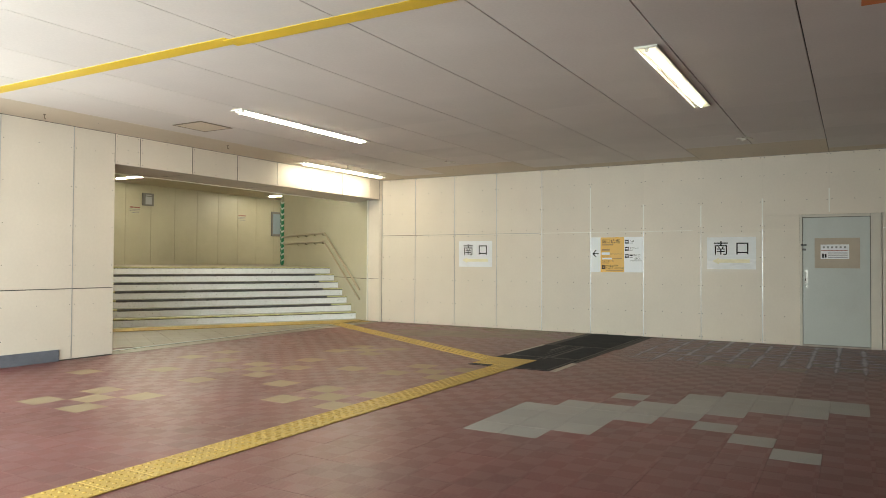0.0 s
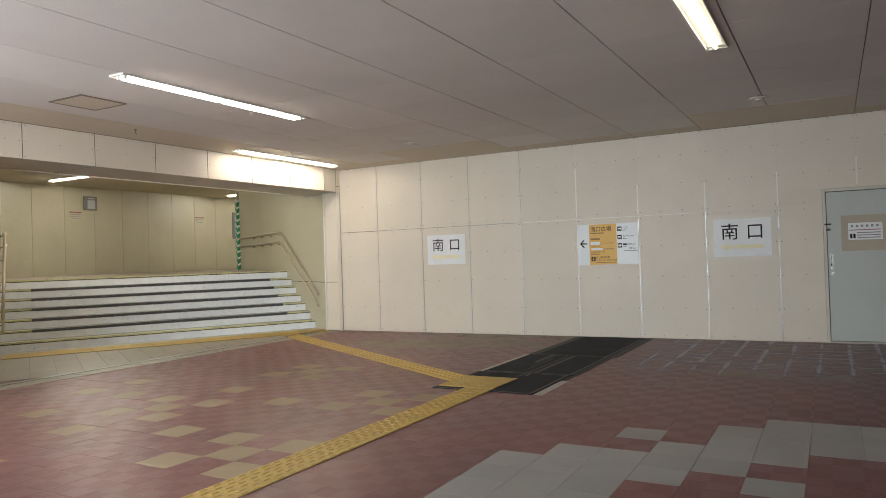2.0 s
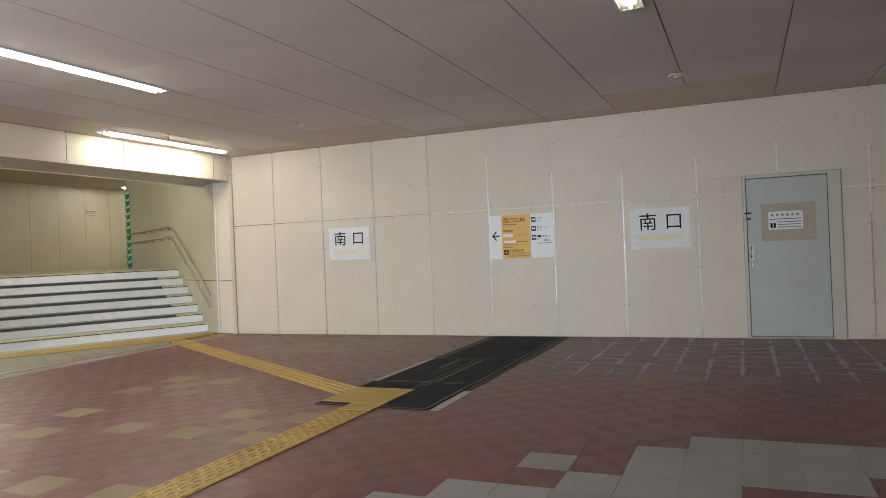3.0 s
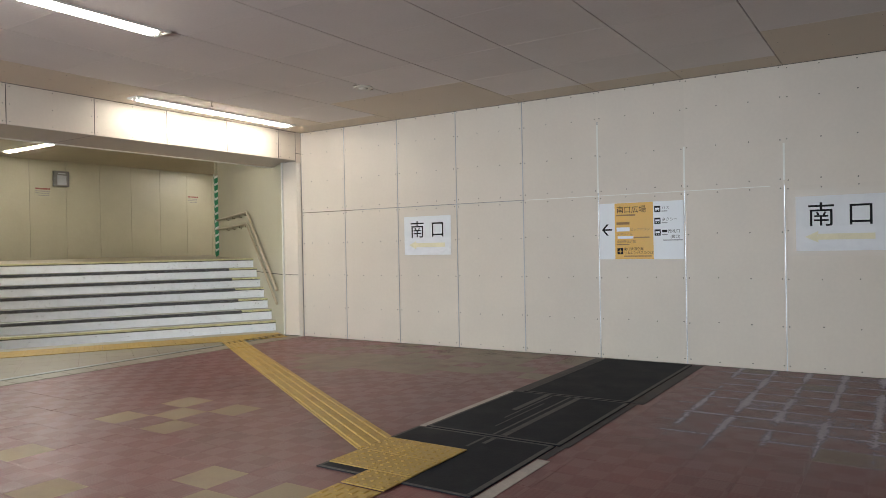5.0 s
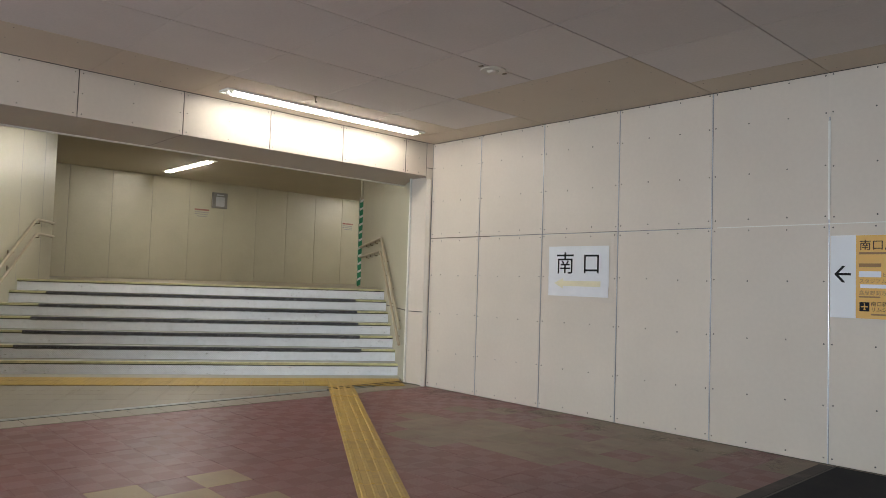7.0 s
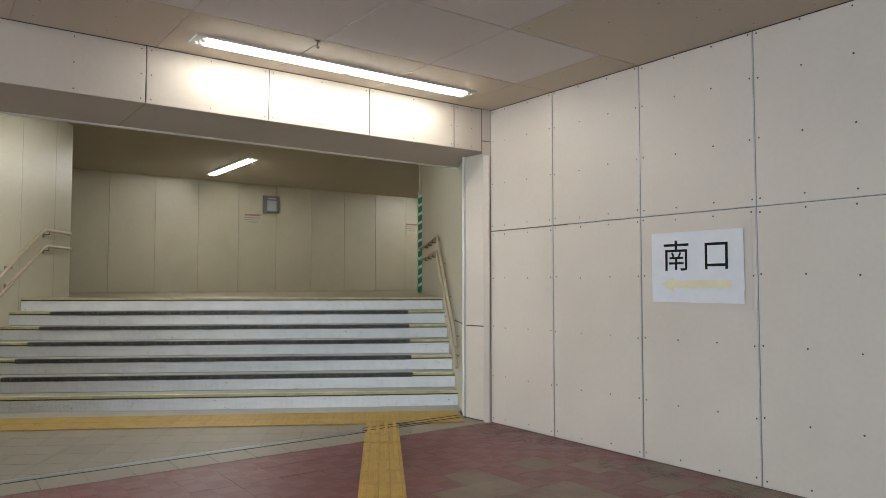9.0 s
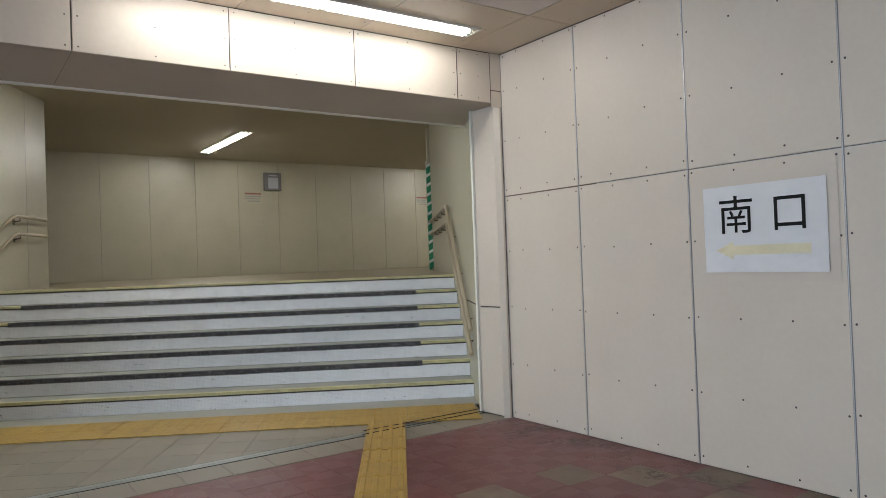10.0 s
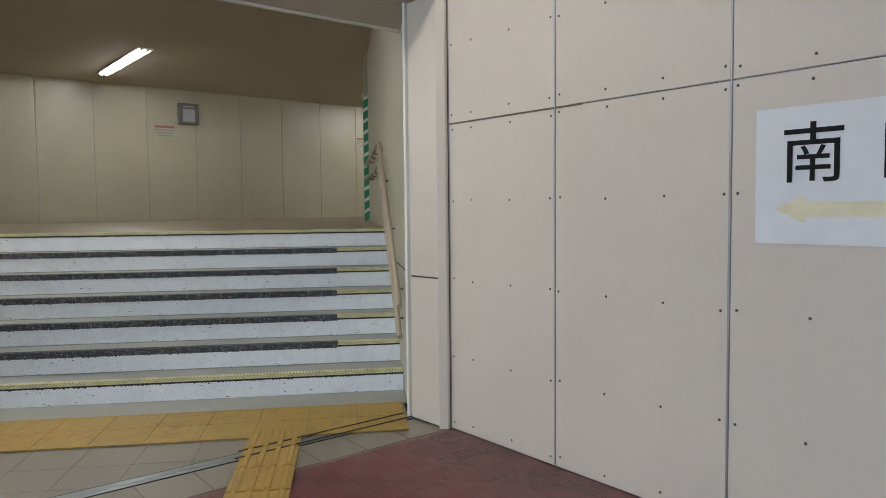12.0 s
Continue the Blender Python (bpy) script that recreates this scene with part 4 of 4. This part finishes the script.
for x0, x1, y0, y1 in ((1.198, 1.2195, -6.292, -5.778), (1.6905, 1.712, -6.292, -5.778), (1.22, 1.69, -6.292, -6.2705), (1.22, 1.69, -5.7995, -5.778)):
    part("frame", box(B(), x0, x1, y0, y1, H - 0.009, H - 0.0005), BRACKET, hatch)
for x, y in ((0.80, -2.23), (0.60, -4.83), (0.40, -7.45)):
    hook = thing("ceiling_hook", tube(B(), [(0, 0, 0), (0, 0, -0.045), (0.012, 0, -0.058), (0.026, 0, -0.05)], 0.005, 8), BRACKET, "small dark hook screwed into the ceiling", "hook", "ceiling hooks", at=pose(x, y, H))
    part("rosette", disc(B(), 0, 0, -0.006, 0, 0.014, 0.018, 14), BRACKET, hook)

# rubber sheets laid over the paving
MATS = ((4.60, 5.545, -2.04, -0.06), (4.525, 5.555, -3.43, -2.06), (4.475, 5.535, -4.50, -3.45))
EDGE = mat("scuffed_mat_edge", (0.068, 0.063, 0.060), 0.75, vary=0.35, scale=9, bump=0.2, dirt=(0.03, 0.03, 0.032), dirt_amount=0.8, dirt_scale=12)
GRIME = mat("grimy_border_strip", (0.042, 0.036, 0.037), 0.75, vary=0.3, scale=6, fine=50, bump=0.3, dirt=(0.11, 0.085, 0.085), dirt_amount=0.6, dirt_scale=5)
WORN = mat("worn_greenish_tile", (0.205, 0.16, 0.12), 0.55, vary=0.22, scale=5, fine=70, bump=0.2, dirt=(0.16, 0.085, 0.085), dirt_amount=0.95, dirt_scale=3, per_piece=0.12)
for k, (x0, x1, y0, y1) in enumerate(MATS):
    m = thing("rubber_mat", box(B(), x0, x1, y0, y1, 0.0005, 0.008, cut=0.003), RUBBER, "black rubber mat with a worn pale edge on the paving", "mat", "rubber mats")
    for a, b, c, d in ((x0 + 0.01, x1 - 0.01, y0 + 0.004, y0 + 0.026), (x0 + 0.01, x1 - 0.01, y1 - 0.022, y1 - 0.004), (x1 - 0.04, x1 - 0.008, y0 + 0.03, y1 - 0.024), (x0 + 0.008, x0 + 0.024, y0 + 0.03, y1 - 0.024)):
        if k == 0 and b - a > 0.5 and d > -0.5:
            continue
        part("worn_edge", box(B(), a, b, c, d, 0.0078, 0.0092), EDGE, m)
    if k == 1:
        for xs, wide, ya, yb in ((4.825, 0.045, -2.70, -2.09), (4.895, 0.012, -2.95, -2.12), (5.045, 0.018, -3.39, -2.09), (5.105, 0.045, -3.39, -2.09), (4.955, 0.010, -3.2, -2.4)):
            part("scratch", box(B(), xs, xs + wide, ya, yb, 0.0078, 0.0088), EDGE, m, "pale drag mark")
    if k == 2:
        for xs, wide, ya, yb in ((5.03, 0.02, -3.72, -3.48), (5.09, 0.03, -3.62, -3.48)):
            part("scratch", box(B(), xs, xs + wide, ya, yb, 0.0078, 0.0088), EDGE, m, "pale drag mark")
for x0, x1, y0, y1, top in ((5.548, 5.655, -2.04, -0.06, 0.004), (4.50, 4.597, -2.04, -0.06, 0.004), (5.558, 5.61, -3.43, -2.045, 0.004), (5.538, 5.595, -3.72, -3.435, 0.0036)):
    thing("border_strip", box(B(), x0, x1, y0, y1, 0.0006, top, cut=0.001), GRIME, "grimy dark strip stuck along the rubber mats", "floor strip", "strips beside the mats")
thing("edge_tape", box(B(), 5.545, 5.625, -4.50, -3.74, 0.0006, 0.003), TAPE_W, "worn white tape beside the rubber mats", "tape", "worn tapes")
thing("edge_tape", box(B(), 4.465, 4.518, -3.42, -2.06, 0.0006, 0.003), TAPE_W, "worn pale tape beside the rubber mats", "tape", "worn tapes")

# tactile paving: 0.3 m units with raised bars or studs
def unit_bars(length=0.3):
    bm = box(B(), 0.001, length - 0.001, 0.001, 0.299, 0.0005, 0.007, cut=0.001)
    for q in range(4):
        y = 0.0375 + 0.075 * q
        b2 = [(0.002, y - 0.017, 0.0072), (length - 0.002, y - 0.017, 0.0072), (length - 0.002, y + 0.017, 0.0072), (0.002, y + 0.017, 0.0072)]
        t2 = [(0.010, y - 0.011, 0.0145), (length - 0.010, y - 0.011, 0.0145), (length - 0.010, y + 0.011, 0.0145), (0.010, y + 0.011, 0.0145)]
        lo, hi = [bm.verts.new(p) for p in b2], [bm.verts.new(p) for p in t2]
        bm.faces.new(hi)
        for s in range(4):
            bm.faces.new((lo[s], lo[(s + 1) % 4], hi[(s + 1) % 4], hi[s]))
    return bm


def unit_studs(n=5, size=0.3, high=0.012, gap=0.001):
    bm = box(B(), gap, size - gap, gap, size - gap, 0.0005, 0.007, cut=0.001 if gap > 0 else 0)
    for i in range(n):
        for j in range(n):
            x, y = size * (i + 0.5) / n, size * (j + 0.5) / n
            lo = [bm.verts.new((x + 0.013 * math.cos(a * math.pi / 4), y + 0.013 * math.sin(a * math.pi / 4), 0.0072)) for a in range(8)]
            hi = [bm.verts.new((x + 0.008 * math.cos(a * math.pi / 4), y + 0.008 * math.sin(a * math.pi / 4), high)) for a in range(8)]
            bm.faces.new(hi)
            for s in range(8):
                bm.faces.new((lo[s], lo[(s + 1) % 8], hi[(s + 1) % 8], hi[s]))
    return bm


def unit_dashes():
    """Short raised bars, staggered from row to row."""
    bm = box(B(), 0.001, 0.299, 0.001, 0.299, 0.0005, 0.006, cut=0.001)
    for q in range(6):
        y = 0.025 + 0.05 * q
        for k in range(3):
            x = 0.01 + 0.1 * k + (0.035 if q % 2 else 0.0)
            b2 = [(x, y - 0.013, 0.0062), (x + 0.062, y - 0.013, 0.0062), (x + 0.062, y + 0.013, 0.0062), (x, y + 0.013, 0.0062)]
            t2 = [(x + 0.006, y - 0.008, 0.0105), (x + 0.056, y - 0.008, 0.0105), (x + 0.056, y + 0.008, 0.0105), (x + 0.006, y + 0.008, 0.0105)]
            lo, hi = [bm.verts.new(p) for p in b2], [bm.verts.new(p) for p in t2]
            bm.faces.new(hi)
            for e in range(4):
                bm.faces.new((lo[e], lo[(e + 1) % 4], hi[(e + 1) % 4], hi[e]))
    return bm


dash_me = mesh_of("tactile_tile", unit_dashes(), YEL)
bars_me = mesh_of("tactile_tile", unit_bars(), YEL)
flat_me = mesh_of("tactile_tile", unit_studs(5, 0.3, 0.0085, 0.0006), YEL)
studs_me = mesh_of("tactile_tile", unit_studs(), YEL)
lead = thing("tactile_path", None, None, "yellow tactile path with raised bars leading to the stairs", "tactile paving", at=pose(4.46, -4.105, 0, 0, 0, 148.6))
for q in range(20):
    piece("tactile_tile", bars_me, lead, pose(0.302 * q, -0.30, 0.0045 if q > 16 else 0))
square = thing("tactile_square", None, None, "square of studded yellow tactile tiles over the mats", "tactile paving", at=pose(4.495, -4.408, 0.0085))
for i in range(2):
    for j in range(2):
        piece("tactile_tile", studs_me, square, pose(0.302 * i, 0.302 * j, 0))
piece("tactile_tile", studs_me, square, pose(0.302, -0.24, -0.0035))
long_path = thing("tactile_path", None, None, "yellow tactile path with raised bars crossing the hall", "tactile paving", at=pose(5.09, -4.66, 0, 0, 0, -90))
for q in range(38):
    piece("tactile_tile", studs_me if 13 <= q <= 18 else dash_me, long_path, pose(0.302 * q, -0.30, 0))
foot = thing("tactile_strip", None, None, "double row of yellow tactile tiles at the foot of the stairs", "tactile paving", at=STAIR)
for q in range(17):
    for r in range(2):
        x = -0.35 - 0.302 * q
        front = -0.93 + 0.302 * r
        piece("tactile_tile", flat_me, foot, pose(x, front, 0.004))

PITCH, TX, TY = 0.30, 6.024, -7.484

for x in (-0.406, -0.310):
    part("cut_line", box(B(), x - 0.004, x + 0.004, -1.16 if x < -0.4 else -1.22, -0.06, 0.0125, 0.0168), BLACK, track, "dark gap where the track crosses the yellow tiles")

# lime that came up through the joints of the paving: a thin, patchy film
def lime_material():
    m = mat("lime_bloom", (0.50, 0.46, 0.52), 0.8, vary=0.2, scale=10, fine=60, bump=0.1)
    n, l = m.node_tree.nodes, m.node_tree.links

    def math_node(op, *values):
        q = n.new("ShaderNodeMath")
        q.operation = op
        for k, v in enumerate(values):
            if isinstance(v, (int, float)):
                q.inputs[k].default_value = v
            else:
                l.new(v, q.inputs[k])
        return q.outputs[0]

    def ramp(v, a, b, c=0.0, d=1.0):
        q = n.new("ShaderNodeMapRange")
        for key, val in (("From Min", a), ("From Max", b), ("To Min", c), ("To Max", d)):
            q.inputs[key].default_value = val
        l.new(v, q.inputs["Value"])
        return q.outputs["Result"]

    def speck(scale, lo, hi):
        q = n.new("ShaderNodeTexNoise")
        q.inputs["Scale"].default_value, q.inputs["Detail"].default_value = scale, 5
        l.new(geo.outputs["Position"], q.inputs["Vector"])
        return ramp(q.outputs["Fac"], lo, hi)

    geo = n.new("ShaderNodeNewGeometry")
    sep = n.new("ShaderNodeSeparateXYZ")
    l.new(geo.outputs["Position"], sep.inputs[0])
    lines = []
    for axis, start, wide in (("X", TX, 0.20), ("Y", TY, 0.17)):
        d = math_node("PINGPONG", math_node("DIVIDE", math_node("SUBTRACT", sep.outputs[axis], start), PITCH), 0.5)
        core = math_node("POWER", ramp(d, 0.0, 0.04, 1.0, 0.0), 1.5)
        soft = math_node("POWER", ramp(d, 0.0, wide, 1.0, 0.0), 2.0)
        lines.append(math_node("ADD", math_node("MULTIPLY", core, 0.2), math_node("MULTIPLY", soft, 0.85)))
    along_y = math_node("MULTIPLY", lines[0], speck(3.1, 0.34, 0.58))
    along_x = math_node("MULTIPLY", math_node("MULTIPLY", lines[1], 0.85), speck(4.3, 0.34, 0.60))
    dust = math_node("MULTIPLY", speck(2.2, 0.35, 0.75), 0.42)
    both = math_node("ADD", math_node("MAXIMUM", along_y, along_x), dust)
    fine = math_node("ADD", math_node("MULTIPLY", speck(45.0, 0.35, 0.65), 0.6), 0.4)
    south = math_node("MULTIPLY", ramp(sep.outputs["Y"], -3.35, -2.3), ramp(sep.outputs["X"], 5.68, 6.1))
    total = math_node("MULTIPLY", math_node("MULTIPLY", math_node("MULTIPLY", both, 2.0), fine), south)
    l.new(math_node("MINIMUM", math_node("MULTIPLY", total, ramp(sep.outputs["X"], 9.6, 8.9)), 0.8), n["Principled BSDF"].inputs["Alpha"])
    return m


lime = B()
lime.faces.new([lime.verts.new(p) for p in ((5.705, -3.4, 0.0014), (9.6, -3.4, 0.0014), (9.6, -0.01, 0.0014), (5.705, -0.01, 0.0014))])
tagged(part("lime_bloom", lime, lime_material(), floor, "whitish lime bloom along the paving joints"), kind="stuff")

def dust_material():
    """A thin, torn film of pale dust."""
    m = mat("pale_dust", (0.26, 0.22, 0.20), 0.9, vary=0.25, scale=8, fine=60, bump=0.1)
    n, l = m.node_tree.nodes, m.node_tree.links
    geo = n.new("ShaderNodeNewGeometry")
    out = None
    for scale, lo, hi in ((3.2, 0.46, 0.66), (26.0, 0.38, 0.62)):
        t = n.new("ShaderNodeTexNoise")
        t.inputs["Scale"].default_value, t.inputs["Detail"].default_value = scale, 6
        l.new(geo.outputs["Position"], t.inputs["Vector"])
        r = n.new("ShaderNodeMapRange")
        r.inputs["From Min"].default_value, r.inputs["From Max"].default_value = lo, hi
        l.new(t.outputs["Fac"], r.inputs["Value"])
        if out is None:
            out = r.outputs["Result"]
        else:
            q = n.new("ShaderNodeMath")
            q.operation = "MULTIPLY"
            l.new(out, q.inputs[0])
            l.new(r.outputs["Result"], q.inputs[1])
            out = q.outputs[0]
    q = n.new("ShaderNodeMath")
    q.operation = "MULTIPLY"
    q.inputs[1].default_value = 0.6
    l.new(out, q.inputs[0])
    l.new(q.outputs[0], n["Principled BSDF"].inputs["Alpha"])
    return m


dust = B()
edge_n = 40
near = [dust.verts.new((0.05 + 4.35 * k / edge_n, -0.004, 0.0013)) for k in range(edge_n + 1)]
far = [dust.verts.new((0.05 + 4.35 * k / edge_n, -0.42 - 0.35 * noise.noise(Vector((k * 0.31, 2.0, 0))), 0.0013)) for k in range(edge_n + 1)]
for k in range(edge_n):
    dust.faces.new((far[k], far[k + 1], near[k + 1], near[k]))
tagged(part("dust", dust, dust_material(), floor, "pale dust along the foot of the wall"), kind="stuff")

# ---------------------------------------------------------------- paving, last
def tile_bm(x0, x1, y0, y1, bm=None, c=0.0004, top=0.0):
    bm = bm or B()
    lo = [bm.verts.new(p) for p in ((x0, y0, -0.006), (x1, y0, -0.006), (x1, y1, -0.006), (x0, y1, -0.006))]
    hi = [bm.verts.new(p) for p in ((x0 + c, y0 + c, top), (x1 - c, y0 + c, top), (x1 - c, y1 - c, top), (x0 + c, y1 - c, top))]
    bm.faces.new(hi)
    for s in range(4):
        bm.faces.new((lo[s], lo[(s + 1) % 4], hi[(s + 1) % 4], hi[s]))
    return bm


# the laid pattern, from the north wall southwards: row number, first column, b beige, g grey
PATTERN = {24: (-14, "w.wwwww.wwww..w"), 23: (-15, "w.w.wwww.w............w..w"), 22: (-16, "w...w.www.........w.w"), 21: (-16, "..wwwww.ww"), 20: (-16, "wwwwwwwww.w"), 19: (-15, "wwwwww"), 18: (-14, "ww"), 17: (4, "w..w"), 16: (8, "w"), 15: (3, "ww.w"),
           12: (-13, "b.b"), 11: (-12, "b"), 10: (-13, "b.b"), 8: (-7, "b.b.........gggg"), 7: (-17, "b....b.....b.........ggggg"),
           6: (-9, "b.b.b......g.gggg"), 5: (-17, "b.b.b.b.............ggg"), 4: (-12, "b............gggg"),
           3: (-13, "b.b..........gggg.g"), 2: (-15, "b.....b.b.b....ggg...g"), 1: (-12, "b.....b.....ggg....g"), 0: (-17, "b.........b.b....gg"),
           -2: (-13, "b.b"), -3: (-12, "b"), -4: (-13, "b.b")}
kind_at = {}
for j, (i0, row) in PATTERN.items():
    for k, ch in enumerate(row):
        if ch != ".":
            kind_at[i0 + k, j] = ch
half = PITCH / 2 - 0.0003
tile_me = {ch: mesh_of("paving_tile", tile_bm(*((half - (0.0007 if ch == "g" else 0)) * q for q in (-1, 1, -1, 1))), m) for ch, m in (("r", RED), ("b", BEIGE), ("g", GREY), ("w", WORN))}
rest, rest_w = B(), B()
rt = random.Random(3)
for i in range(-20, 22):
    for j in range(-28, 26):
        x0, y0 = TX + PITCH * i, TY + PITCH * j
        x1, y1 = min(x0 + PITCH, EAST), min(y0 + PITCH, -0.001)
        x0 = max(x0, 0.0)
        if x1 - x0 < 0.02 or y1 - y0 < 0.02:
            continue
        ch = kind_at.get((i, j), "r")
        whole = x1 - x0 > PITCH - 0.001 and y1 - y0 > PITCH - 0.001
        if whole and (ch != "r" or (x1 < 4.4 and y0 > -3.8)):
            piece("paving_tile", tile_me[ch], floor, pose((x0 + x1) / 2, (y0 + y1) / 2, rt.uniform(-0.0008, 0.0002), rt.uniform(-0.12, 0.12), rt.uniform(-0.12, 0.12), 0))
        else:
            tile_bm(x0 + 0.0003, x1 - 0.0003, y0 + 0.0003, y1 - 0.0003, rest_w if ch == "w" else rest, top=rt.uniform(-0.0008, 0.0002))
tagged(part("paving_tiles", rest, RED, floor, "red ribbed paving tiles"), kind="stuff")
tagged(part("cut_paving_tiles", rest_w, WORN, floor, "dusty greenish cut tiles along the wall"), kind="stuff")

# cream tiles: a straight row before the track, the rest laid square to the stairs
for k in range(22):
    y1 = -0.02 - 0.285 * k
    y0 = max(y1 - 0.285, OPEN_Y)
    if y1 - y0 > 0.05:
        part("floor_tile", tile_bm(-0.298, -0.004, y0 + 0.0015, y1 - 0.0015), STONE, lobby)


def clip(poly, a, b, c):
    """The part of a polygon where a x + b y <= c."""
    out = []
    for k in range(len(poly)):
        p, q = poly[k], poly[(k + 1) % len(poly)]
        dp, dq = a * p[0] + b * p[1] - c, a * q[0] + b * q[1] - c
        if dp <= 0:
            out.append(p)
        if dp * dq < 0:
            s = dp / (dp - dq)
            out.append((p[0] + s * (q[0] - p[0]), p[1] + s * (q[1] - p[1])))
    return out


for i in range(18):
    for j in range(10):
        x1, y1 = -0.03 - 0.3 * i, -0.335 - 0.3 * j
        poly = [tuple((STAIR @ Vector((x, y, 0))).xy) for x, y in ((x1 - 0.297, y1 - 0.297), (x1, y1 - 0.297), (x1, y1), (x1 - 0.297, y1))]
        poly = clip(poly, 1, 0, -0.403)
        poly = clip(poly, 0, -1, -OPEN_Y - 0.002)
        if len(poly) > 2 and abs(sum(p[0] * q[1] - q[0] * p[1] for p, q in zip(poly, poly[1:] + poly[:1]))) > 0.002:
            part("floor_tile", prism(B(), poly, -0.006, 0.0), STONE, lobby)
